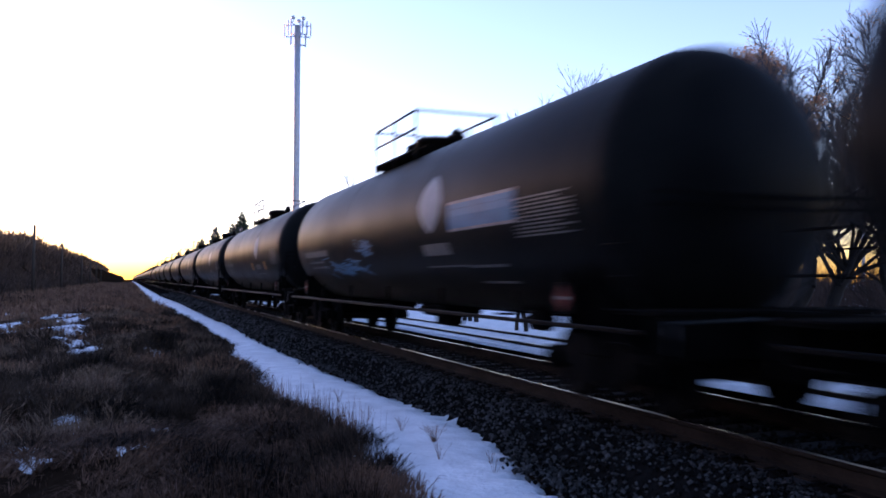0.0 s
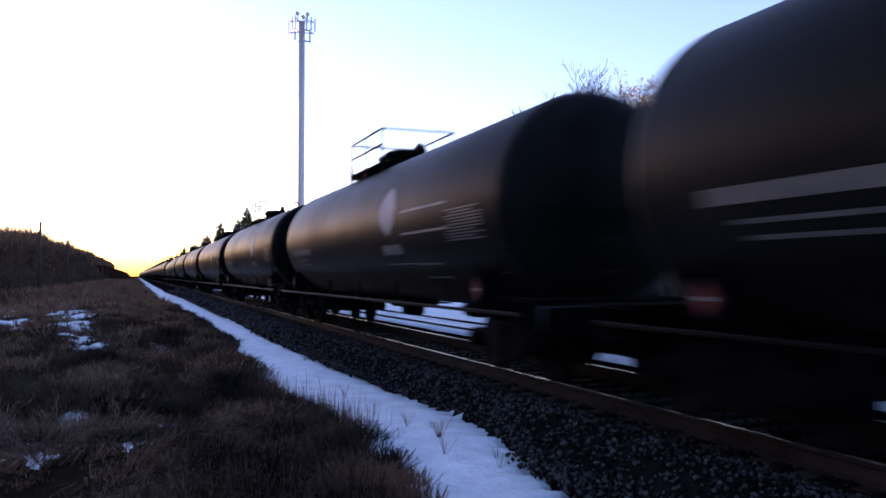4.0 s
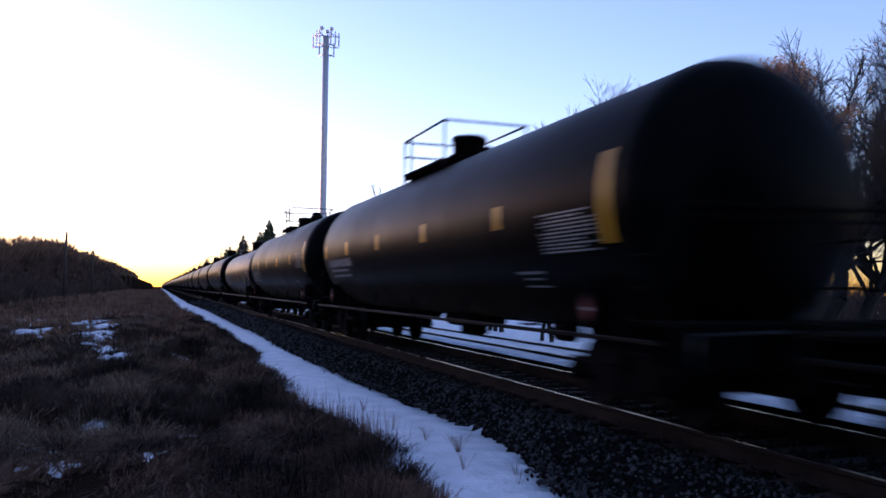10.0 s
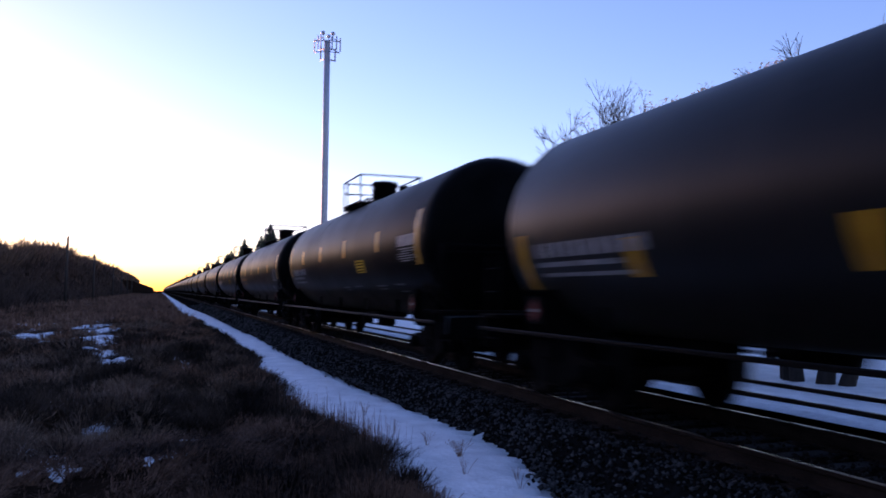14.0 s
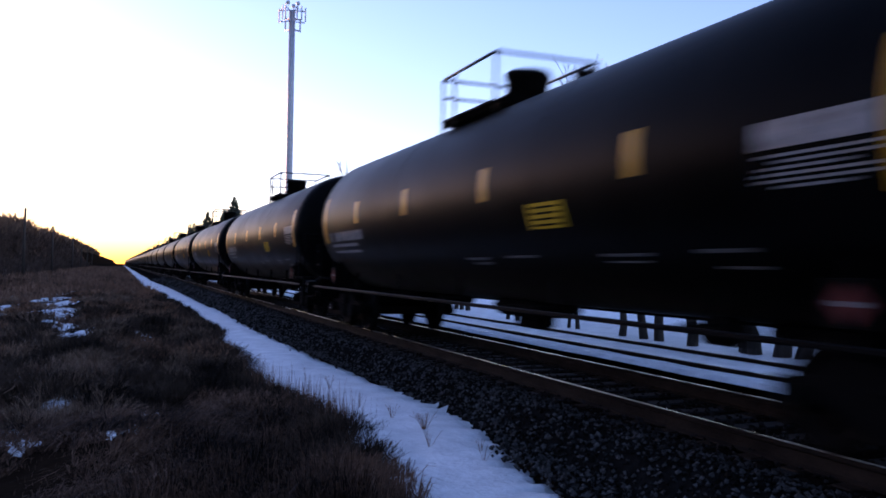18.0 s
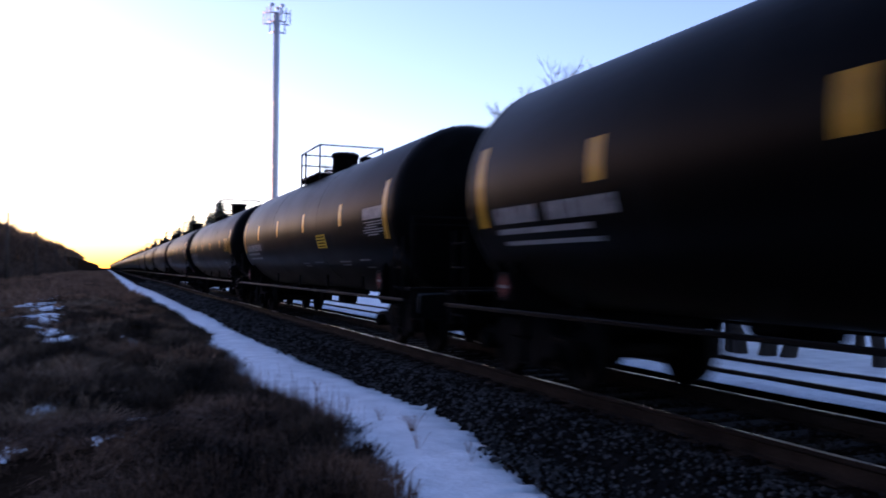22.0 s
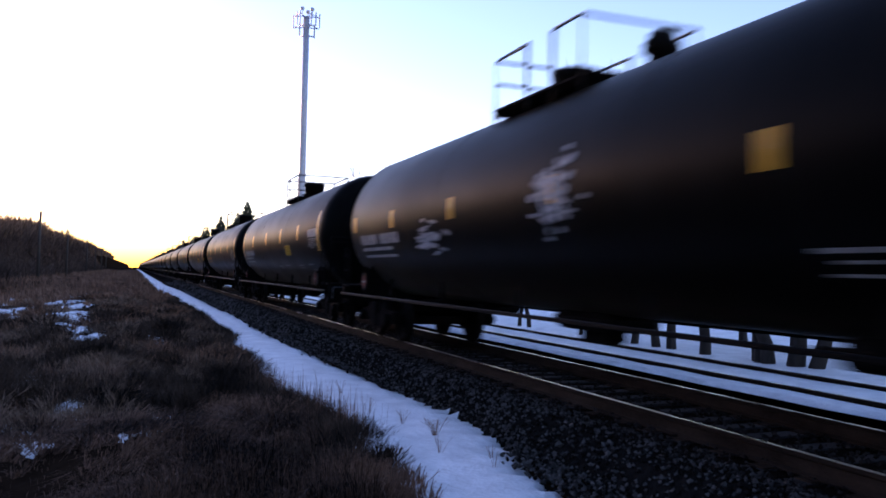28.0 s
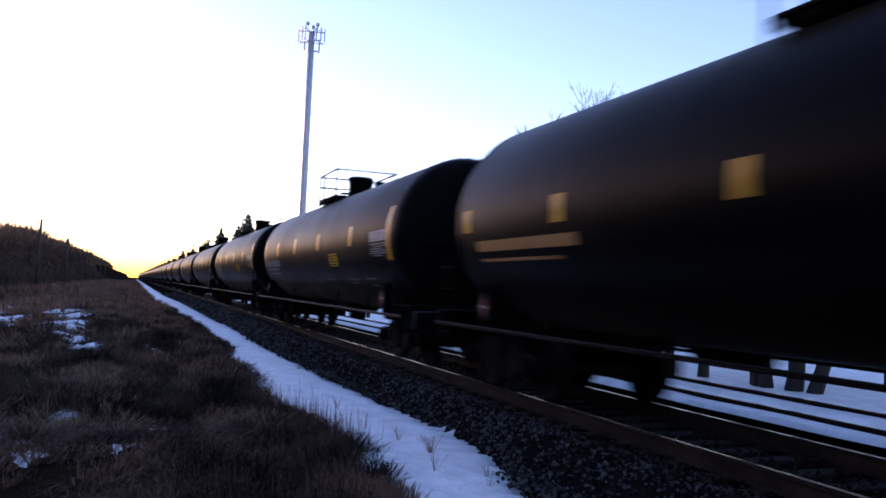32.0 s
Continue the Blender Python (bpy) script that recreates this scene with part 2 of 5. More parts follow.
# ---- mesh helpers ----
class Shape:
    """Gathers vertices and faces of one mesh."""

    def __init__(self):
        self.v, self.f, self.s = [], [], []

    def add(self, verts, faces, smooth=False):
        k = len(self.v)
        self.v += [tuple(p) for p in verts]
        self.f += [tuple(i + k for i in q) for q in faces]
        self.s += [smooth] * len(faces)
        return self

    def box(self, c, size, cut=0.0, turn=None):
        """A box about c; cut chamfers its upright and long edges."""
        hx, hy, hz = (a / 2 for a in size)
        b = min(cut, hx * 0.9, hy * 0.9, hz * 0.9)
        if b <= 0:
            pts = [(x, y, z) for x in (-hx, hx) for y in (-hy, hy) for z in (-hz, hz)]
            faces = [(0, 1, 3, 2), (4, 6, 7, 5), (0, 4, 5, 1), (2, 3, 7, 6), (0, 2, 6, 4), (1, 5, 7, 3)]
        else:
            ring = [(hx - b, -hy), (hx, -hy + b), (hx, hy - b), (hx - b, hy), (-hx + b, hy), (-hx, hy - b), (-hx, -hy + b), (-hx + b, -hy)]
            inner = [(x * (hx - b) / hx, y * (hy - b) / hy) for x, y in ring]
            pts = [(x, y, -hz) for x, y in inner] + [(x, y, -hz + b) for x, y in ring] + [(x, y, hz - b) for x, y in ring] + [(x, y, hz) for x, y in inner]
            faces = [tuple(range(7, -1, -1)), tuple(range(24, 32))]
            for k in range(3):
                faces += [(k * 8 + i, k * 8 + (i + 1) % 8, k * 8 + 8 + (i + 1) % 8, k * 8 + 8 + i) for i in range(8)]
        m = turn or Matrix.Identity(3)
        return self.add([Vector(c) + m @ Vector(p) for p in pts], faces)

    def tube(self, a, b, r0, r1=None, n=8, caps=True, smooth=True):
        r1 = r0 if r1 is None else r1
        a, b = Vector(a), Vector(b)
        d = (b - a)
        if d.length < 1e-6:
            return self
        d.normalize()
        u = d.cross(Vector((0, 0, 1)) if abs(d.z) < 0.9 else Vector((1, 0, 0))).normalized()
        w = d.cross(u)
        pts = []
        for p, r in ((a, r0), (b, r1)):
            pts += [p + (u * math.cos(2 * math.pi * i / n) + w * math.sin(2 * math.pi * i / n)) * r for i in range(n)]
        k = len(self.v)
        self.add(pts, [(i, (i + 1) % n, n + (i + 1) % n, n + i) for i in range(n)], smooth)
        if caps:
            self.f += [tuple(k + i for i in range(n - 1, -1, -1)), tuple(k + n + i for i in range(n))]
            self.s += [False, False]
        return self

    def pipe(self, pts, r, n=6):
        """One bent tube through the points."""
        pts = [Vector(p) for p in pts]
        k, ring, side = len(self.v), [], None
        for i, p in enumerate(pts):
            a = (p - pts[i - 1]).normalized() if i else (pts[1] - p).normalized()
            b = (pts[i + 1] - p).normalized() if i + 1 < len(pts) else a
            d = (a + b).normalized() if (a + b).length > 1e-4 else a
            if side is None:
                side = d.cross(Vector((0, 0, 1)) if abs(d.z) < 0.9 else Vector((1, 0, 0))).normalized()
            side = (side - d * side.dot(d)).normalized()
            w, wide = d.cross(side), min(1.6, 1 / max(0.3, d.dot(a)))
            ring += [p + (side * math.cos(2 * math.pi * q / n) + w * math.sin(2 * math.pi * q / n)) * r * wide for q in range(n)]
        faces = [(m * n + q, m * n + (q + 1) % n, (m + 1) * n + (q + 1) % n, (m + 1) * n + q) for m in range(len(pts) - 1) for q in range(n)]
        self.add(ring, faces, True)
        self.f += [tuple(k + q for q in range(n - 1, -1, -1)), tuple(k + (len(pts) - 1) * n + q for q in range(n))]
        self.s += [False, False]
        return self

    def turned(self, profile, n, axis="z", centre=(0, 0, 0), smooth=True):
        """A solid of revolution; profile is rows of (along the axis, radius)."""
        pts = []
        for a, r in profile:
            for i in range(n):
                c, s = math.cos(2 * math.pi * i / n) * r, math.sin(2 * math.pi * i / n) * r
                p = {"z": (c, s, a), "y": (s, a, c), "x": (a, c, s)}[axis]
                pts.append(Vector(centre) + Vector(p))
        faces = []
        for k in range(len(profile) - 1):
            faces += [(k * n + i, k * n + (i + 1) % n, (k + 1) * n + (i + 1) % n, (k + 1) * n + i) for i in range(n)]
        faces += [tuple(range(n - 1, -1, -1)), tuple((len(profile) - 1) * n + i for i in range(n))]
        return self.add(pts, faces, smooth)

    def sweep(self, profile, y0, y1):
        """A closed cross-section (x, z) drawn along y."""
        n = len(profile)
        pts = [(x, y0, z) for x, z in profile] + [(x, y1, z) for x, z in profile]
        return self.add(pts, [(i, (i + 1) % n, n + (i + 1) % n, n + i) for i in range(n)] + [tuple(range(n - 1, -1, -1)), tuple(range(n, 2 * n))])

    def mesh(self, name, mat):
        me = bpy.data.meshes.new(name)
        me.from_pydata(self.v, [], self.f)
        me.polygons.foreach_set("use_smooth", self.s)
        me.materials.append(mat)
        me.update()
        return me


def part(name, shape, mat, parent=None, label="", at=None):
    """Links a shape (or a mesh) as one object under a thing or a part."""
    data = shape.mesh(name, mat) if isinstance(shape, Shape) else shape
    ob = new(name, data)
    if parent:
        ob.parent = parent
    if at is not None:
        ob.matrix_basis = at
    return tagged(ob, label) if label else ob


def thing(name, label, category, at=None, group="", kind=""):
    ob = new(name)
    ob.empty_display_size = 0.2
    if at is not None:
        ob.matrix_basis = at
    return tagged(ob, label, category, group, kind)


# ---- the line: plan across it, x in metres from the eye, z = 0 at the top of the ties ----
TRACK_X, RAIL_Z, GAUGE = 5.85, 0.18, 1.435
SIDING_X, SIDING_Z = 10.35, -0.24


def smooth(a, b, x):
    u = min(1.0, max(0.0, (x - a) / (b - a)))
    return u * u * (3 - 2 * u)


def ground_z(x, y):
    """Height of the ground sheet."""
    z = -0.38 + 0.06 * smooth(2.2, -1.0, x)
    z -= 0.30 * smooth(-1.5, -5.0, x) * smooth(-13.0, -8.0, x)
    hill = smooth(-13.0, -20.5, x + 1.6 * noise.noise((0.03 * x, 0.02 * y, 3)))
    # the unseen near crest is raised 1.8 m to keep sun off the tanks
    crest = 4.6 + 1.8 * smooth(106, 82, y) + 3.6 * smooth(110, 190, y) + 1.4 * smooth(215, 600, y)
    z += hill * (crest + 0.5 * noise.noise((0.02 * x, 0.018 * y, 9)) + 0.4 * noise.noise((0.1 * x, 0.08 * y, 4)))
    if x < 2.2:
        z += (0.26 * noise.noise((0.45 * x, 0.30 * y, 1)) + 0.16 * noise.noise((1.3 * x, 0.9 * y, 5)) + 0.05) * smooth(2.4, 1.5, x)
    if x > 12.5:
        z += 0.18 * noise.noise((0.15 * x, 0.15 * y, 7)) * smooth(12.5, 16, x)
    return z


def graded(a, b, step, grow, limit):
    """Values from a to b with steps that grow away from zero."""
    out, p = [0.0], 0.0
    s = step
    while p < b:
        p += s
        s = min(limit, s * grow)
        out.append(min(p, b))
    p, s = 0.0, step
    while p > a:
        p -= s
        s = min(limit, s * grow)
        out.insert(0, max(p, a))
    return out


def ground():
    xs = graded(-900, 900, 0.35, 1.05, 90)
    ys = graded(-200, 2600, 0.5, 1.035, 60)
    pts = [(x, y, ground_z(x, y)) for y in ys for x in xs]
    n = len(xs)
    faces = [(j * n + i, j * n + i + 1, (j + 1) * n + i + 1, (j + 1) * n + i) for j in range(len(ys) - 1) for i in range(n - 1)]
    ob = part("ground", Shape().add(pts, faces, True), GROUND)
    tagged(ob, "matted dead brown grass with patches of old snow", "ground", kind="structure")


def along(rows, y):
    """A value that glides between rows of (y, value)."""
    for (a, p), (b, q) in zip(rows, rows[1:]):
        if y <= b:
            return p + (q - p) * smooth(a, b, y)
    return rows[-1][1]


def edge_left(y):
    lobes = 0.26 * noise.noise((y * 0.55, 7.3, 2)) + 0.16 * noise.noise((y * 1.5, 4.1, 9))
    return along(((5, 2.2), (9.5, 2.32), (13, 2.05), (22, 2.35), (29, 2.4), (48, 2.05), (70, 1.85), (120, 1.8)), y) + lobes


def edge_right(y):
    return along(((5, 3.42), (7, 3.64), (9, 4.13), (12.5, 4.0), (16, 3.80), (24, 3.71), (33, 3.86), (42, 3.72), (62, 3.7), (100, 3.2)), y)


def ribbon(name, x0, x1, y0, y1, lift, mat, label, category, nx=8, ragged=0.12, step=0.16, crown=0.05, sunk=0.12):
    """A ragged-edged sheet that lies along the line; x0, x1 and lift are functions of y or of (x, y)."""
    ys, y, s = [], y0, step
    while y < y1:
        ys.append(y)
        s = step * max(1.0, abs(y) / 18)
        y += s
    pts, n = [], nx + 1
    for y in ys:
        a = x0(y) + ragged * (noise.noise((y * 0.35, 2.5, 1)) * 1.3 + noise.noise((y * 1.7, 2.5, 2)) * 0.8 + noise.noise((y * 6.1, 2.5, 3)) * 0.7 + noise.noise((y * 15, 2.5, 7)) * 0.45)
        b = x1(y) + ragged * (noise.noise((y * 0.35, 3.9, 4)) * 1.3 + noise.noise((y * 1.7, 3.9, 5)) * 0.8 + noise.noise((y * 6.1, 3.9, 6)) * 2.0 + noise.noise((y * 15, 3.9, 8)) * 1.3)
        for i in range(n):
            u = i / nx
            x = a + (b - a) * u
            edge = min(1.0, 4 * min(u, 1 - u))
            pts.append((x, y, lift(x) + crown * edge + 0.02 * noise.noise((x * 3, y * 3, 2)) + 0.03 * noise.noise((x * 1.1, y * 0.9, 6)) + 0.012 * noise.noise((x * 9, y * 7, 4)) - (sunk if i in (0, nx) else 0)))
    faces = [(j * n + i, j * n + i + 1, (j + 1) * n + i + 1, (j + 1) * n + i) for j in range(len(ys) - 1) for i in range(nx)]
    ob = part(name, Shape().add(pts, faces, True), mat)
    return tagged(ob, label, category, kind="structure")


def bed_z(x, centre=TRACK_X, top=0.012, foot=-0.42, half=1.40, run=0.58):
    return top + (foot - top) * smooth(half, half + run, abs(x - centre))


RAIL_SIDE = [(-0.07, 0.0), (0.07, 0.0), (0.07, 0.012), (0.012, 0.03), (0.010, 0.125), (0.034, 0.138), (0.034, 0.170), (-0.034, 0.170), (-0.034, 0.138), (-0.010, 0.125), (-0.012, 0.03), (-0.07, 0.012)]


def track(name, x, z, label):
    line = thing(name, label, "railway track", pose(x, 0, z), kind="structure")
    for side in (-1, 1):
        off = side * (GAUGE / 2 + 0.035)
        rail = part("rail", Shape().sweep([(off + a, b + 0.008) for a, b in RAIL_SIDE], -120, 1500), RAIL, line)
        part("rail_head", Shape().box((off, 690, 0.1795), (0.044, 1620, 0.005)), RAILHEAD, rail, "bright polished running surface")
    return line


def ballast():
    pts, faces = [], []
    xs = [TRACK_X + a for a in (-2.7, -2.3, -2.1, -2.0, -1.9, -1.8, -1.7, -1.6, -1.5, -1.4, -1.2, -0.7, 0, 0.7, 1.2, 1.5, 1.75, 2.0, 2.4)]
    ys = graded(-120, 1500, 0.6, 1.03, 40)
    for y in ys:
        for x in xs:
            inner = abs(x - TRACK_X) < 1.0
            pts.append((x, y, bed_z(x) - (0.035 if inner else 0) + 0.03 * noise.noise((x * 2, y * 2, 1))))
    n = len(xs)
    faces = [(j * n + i, j * n + i + 1, (j + 1) * n + i + 1, (j + 1) * n + i) for j in range(len(ys) - 1) for i in range(n - 1)]
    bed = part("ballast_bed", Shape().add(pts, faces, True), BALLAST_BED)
    tagged(bed, "dark grey bed of crushed stone under the track", "ballast", kind="structure")


ground()
ballast()
ribbon("snow_strip", edge_left, edge_right, -60.0, 700, lambda x: min(-0.24, max(-0.345, bed_z(x) - 0.03)), SNOW, "ragged strip of old snow along the ballast foot", "snow", 14, 0.145, 0.04, 0.05, 0.10)


def snow_field():
    """Level snow beyond the line; the siding's rails stand out of it."""
    ys = graded(-60, 1200, 0.5, 1.04, 30)
    xs = [8.6, 8.7, 8.82, 8.94, 9.06, 9.2, 9.45, 9.62, 9.8, 10.35, 10.9, 11.07, 11.25, 11.7, 12.4, 13.2, 14.2, 15.5, 17, 19, 22, 26, 32, 40, 52, 70, 100, 150, 240]
    pts, n = [], len(xs)
    for y in ys:
        for i, x in enumerate(xs):
            edge = 0.12 * (noise.noise((y * 0.5, 1, 1)) + 0.6 * noise.noise((y * 2.3, 2, 1))) if i < 3 else 0
            near_rail = min(abs(x - 9.598), abs(x - 11.102))
            z = (-0.12, -0.05, -0.08)[i] if i < 3 else -0.125 - 0.015 * (near_rail < 0.1) + 0.018 * noise.noise((x * 1.3, y * 1.3, 4)) + 0.08 * noise.noise((x * 0.2, y * 0.15, 6)) * smooth(12, 15, x)
            pts.append((x + edge, y, z))
    faces = [(j * n + i, j * n + i + 1, (j + 1) * n + i + 1, (j + 1) * n + i) for j in range(len(ys) - 1) for i in range(n - 1)]
    tagged(part("snow_field", Shape().add(pts, faces, True), SNOW), "snow-covered level ground beyond the line", "snow", kind="structure")


snow_field()
main_line = track("main_track", TRACK_X, 0.0, "worn steel rails spiked to dark wooden ties")
siding = track("siding_track", SIDING_X, SIDING_Z, "disused rails half buried in snow")


# ---- tank cars: each is built about its middle, on the rail heads, nose towards -y ----
CAR_L, TANK_R, TANK_Z, CYL = 18.75, 1.50, 2.38, 7.75
HEAD = 0.74


def tank_patch(y0, y1, a0, a1, off=0.004, n=None, side=-1):
    """A thin plate that follows the tank's side; angles in degrees above its waist, on the eye's side."""
    n = n or max(2, int(abs(a1 - a0) / 7) + 1)
    s, r0, r1 = Shape(), TANK_R - 0.004, TANK_R + off
    pts = []
    for i in range(n + 1):
        a = radians(a0 + (a1 - a0) * i / n)
        for r in (r0, r1):
            for y in (y0, y1):
                pts.append((side * r * math.cos(a), y, TANK_Z + r * math.sin(a)))
    faces = []
    for i in range(n):
        k = 4 * i
        faces += [(k + 2, k + 3, k + 7, k + 6), (k, k + 4, k + 5, k + 1), (k, k + 2, k + 6, k + 4), (k + 1, k + 5, k + 7, k + 3)]
    faces += [(0, 1, 3, 2), (4 * n, 4 * n + 2, 4 * n + 3, 4 * n + 1)]
    return s.add(pts, faces)


def tank_shape(n=56):
    prof = []
    for i in range(9):
        a = math.pi / 2 * i / 9
        prof.append((-CYL - HEAD * math.cos(a), TANK_R * max(0.02, math.sin(a))))
    prof += [(-CYL, TANK_R), (-CYL * 0.5, TANK_R), (0, TANK_R), (CYL * 0.5, TANK_R), (CYL, TANK_R)]
    for i in range(8, -1, -1):
        a = math.pi / 2 * i / 9
        prof.append((CYL + HEAD * math.cos(a), TANK_R * max(0.02, math.sin(a))))
    return Shape().turned(prof, n, "y", (0, 0, TANK_Z))


def band_shape(y, w=0.05, t=0.004):
    return Shape().turned([(y - w / 2, TANK_R - 0.01), (y - w / 2, TANK_R + t), (y + w / 2, TANK_R + t), (y + w / 2, TANK_R - 0.01)], 48, "y", (0, 0, TANK_Z), False)


def wheel_shape():
    r = 0.42
    s = Shape()
    for x in (-0.755, 0.755):
        k = 1 if x > 0 else -1
        s.turned([(x - k * 0.075, 0.1), (x - k * 0.075, 0.445), (x - k * 0.045, 0.45), (x - k * 0.03, r), (x + k * 0.06, r - 0.008), (x + k * 0.06, r - 0.06), (x + k * 0.02, r - 0.08), (x + k * 0.0, 0.16), (x + k * 0.07, 0.13), (x + k * 0.07, 0.09)], 28, "x")
        for i in range(3):     # cast marks that show the wheel turning
            a = 2 * math.pi * i / 3
            s.box((x + k * 0.025, 0.25 * math.cos(a), 0.25 * math.sin(a)), (0.02, 0.05, 0.05))
    return s.tube((-0.85, 0, 0), (0.85, 0, 0), 0.085, 0.085, 12)


def side_frame_shape():
    s = Shape()
    prof = [(-1.15, 0.36), (-1.15, 0.58), (-0.72, 0.62), (-0.42, 0.84), (0.42, 0.84), (0.72, 0.62), (1.15, 0.58), (1.15, 0.36), (0.92, 0.34), (0.62, 0.42), (0.34, 0.22), (-0.34, 0.22), (-0.62, 0.42), (-0.92, 0.34)]
    n = len(prof)
    pts = [(-0.07, a, b) for a, b in prof] + [(0.07, a, b) for a, b in prof]
    s.add(pts, [(i, (i + 1) % n, n + (i + 1) % n, n + i) for i in range(n)] + [tuple(range(n)), tuple(range(2 * n - 1, n - 1, -1))])
    return s


MESH = {}


def shared(name, mat, make):
    """One mesh for all alike parts."""
    key = (name, mat.name)
    if key not in MESH:
        MESH[key] = make().mesh(name, mat)
    return MESH[key]


def spring_shape():
    return Shape().turned([(0.26 + 0.03 * i, 0.10 + 0.025 * (i % 2)) for i in range(10)], 12)


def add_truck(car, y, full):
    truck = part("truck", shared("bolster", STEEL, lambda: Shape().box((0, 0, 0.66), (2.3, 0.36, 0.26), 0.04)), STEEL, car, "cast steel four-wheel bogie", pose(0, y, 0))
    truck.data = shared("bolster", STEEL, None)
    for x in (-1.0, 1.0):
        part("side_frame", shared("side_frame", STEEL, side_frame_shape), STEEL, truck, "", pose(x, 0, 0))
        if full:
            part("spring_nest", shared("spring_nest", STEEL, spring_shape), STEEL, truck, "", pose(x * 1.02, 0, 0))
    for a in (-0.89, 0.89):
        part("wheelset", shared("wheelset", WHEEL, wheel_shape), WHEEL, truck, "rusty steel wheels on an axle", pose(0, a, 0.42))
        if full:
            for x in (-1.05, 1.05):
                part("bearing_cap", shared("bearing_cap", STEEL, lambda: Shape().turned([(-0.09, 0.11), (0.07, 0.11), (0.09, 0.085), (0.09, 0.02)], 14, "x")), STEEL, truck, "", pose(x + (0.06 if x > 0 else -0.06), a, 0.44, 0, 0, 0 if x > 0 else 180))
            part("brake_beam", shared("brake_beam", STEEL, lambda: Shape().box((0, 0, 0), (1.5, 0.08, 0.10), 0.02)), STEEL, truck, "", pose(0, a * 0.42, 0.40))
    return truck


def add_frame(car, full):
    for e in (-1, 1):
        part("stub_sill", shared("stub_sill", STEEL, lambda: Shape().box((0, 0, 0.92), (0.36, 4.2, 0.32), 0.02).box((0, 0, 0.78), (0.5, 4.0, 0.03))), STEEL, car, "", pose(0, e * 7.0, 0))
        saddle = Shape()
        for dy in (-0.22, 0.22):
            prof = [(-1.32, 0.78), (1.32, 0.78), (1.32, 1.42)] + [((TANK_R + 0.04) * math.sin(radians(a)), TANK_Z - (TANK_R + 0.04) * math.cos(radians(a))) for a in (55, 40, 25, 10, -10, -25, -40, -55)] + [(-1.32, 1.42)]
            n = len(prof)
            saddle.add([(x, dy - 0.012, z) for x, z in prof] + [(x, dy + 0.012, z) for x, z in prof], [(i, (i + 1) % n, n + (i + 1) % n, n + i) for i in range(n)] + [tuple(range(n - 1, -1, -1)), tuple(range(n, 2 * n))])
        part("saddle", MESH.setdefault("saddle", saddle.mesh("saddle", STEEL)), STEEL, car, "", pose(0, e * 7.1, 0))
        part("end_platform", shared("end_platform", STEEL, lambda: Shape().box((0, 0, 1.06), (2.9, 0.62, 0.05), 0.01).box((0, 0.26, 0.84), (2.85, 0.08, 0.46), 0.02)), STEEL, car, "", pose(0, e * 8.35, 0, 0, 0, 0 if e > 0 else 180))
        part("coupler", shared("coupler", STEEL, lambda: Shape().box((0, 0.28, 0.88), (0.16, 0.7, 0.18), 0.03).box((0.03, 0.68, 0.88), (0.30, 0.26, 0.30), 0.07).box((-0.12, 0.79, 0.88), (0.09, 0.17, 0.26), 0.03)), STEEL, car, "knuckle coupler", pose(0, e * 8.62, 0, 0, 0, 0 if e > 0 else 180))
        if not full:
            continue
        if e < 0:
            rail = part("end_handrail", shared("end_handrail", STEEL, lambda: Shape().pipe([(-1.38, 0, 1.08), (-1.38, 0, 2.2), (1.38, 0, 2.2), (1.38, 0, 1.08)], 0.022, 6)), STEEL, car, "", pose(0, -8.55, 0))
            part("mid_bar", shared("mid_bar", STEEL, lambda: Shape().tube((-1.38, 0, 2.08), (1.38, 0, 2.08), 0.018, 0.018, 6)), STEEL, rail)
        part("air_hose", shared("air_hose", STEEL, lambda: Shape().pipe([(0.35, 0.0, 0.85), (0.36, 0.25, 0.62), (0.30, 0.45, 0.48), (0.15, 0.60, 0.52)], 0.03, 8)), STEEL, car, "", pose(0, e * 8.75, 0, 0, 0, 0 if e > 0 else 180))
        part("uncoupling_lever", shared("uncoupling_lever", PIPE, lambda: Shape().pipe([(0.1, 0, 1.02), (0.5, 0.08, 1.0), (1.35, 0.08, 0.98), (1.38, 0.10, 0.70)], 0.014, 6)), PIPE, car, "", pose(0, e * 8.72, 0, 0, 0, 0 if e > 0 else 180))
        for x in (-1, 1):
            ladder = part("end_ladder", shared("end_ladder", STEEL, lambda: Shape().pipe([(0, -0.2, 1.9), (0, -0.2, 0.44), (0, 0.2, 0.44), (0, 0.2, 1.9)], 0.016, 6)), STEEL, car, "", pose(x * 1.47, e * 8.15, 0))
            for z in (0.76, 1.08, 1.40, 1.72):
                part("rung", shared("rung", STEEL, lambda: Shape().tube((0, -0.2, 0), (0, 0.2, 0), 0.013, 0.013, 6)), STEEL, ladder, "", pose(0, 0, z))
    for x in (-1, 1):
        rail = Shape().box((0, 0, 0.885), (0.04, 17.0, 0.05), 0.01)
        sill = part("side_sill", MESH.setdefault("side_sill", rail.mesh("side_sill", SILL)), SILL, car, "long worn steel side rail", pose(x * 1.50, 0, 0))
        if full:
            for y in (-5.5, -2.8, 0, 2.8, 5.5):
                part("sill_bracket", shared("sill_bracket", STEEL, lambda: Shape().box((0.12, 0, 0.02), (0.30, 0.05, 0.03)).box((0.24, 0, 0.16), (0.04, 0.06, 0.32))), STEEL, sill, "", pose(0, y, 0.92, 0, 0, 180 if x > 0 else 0))


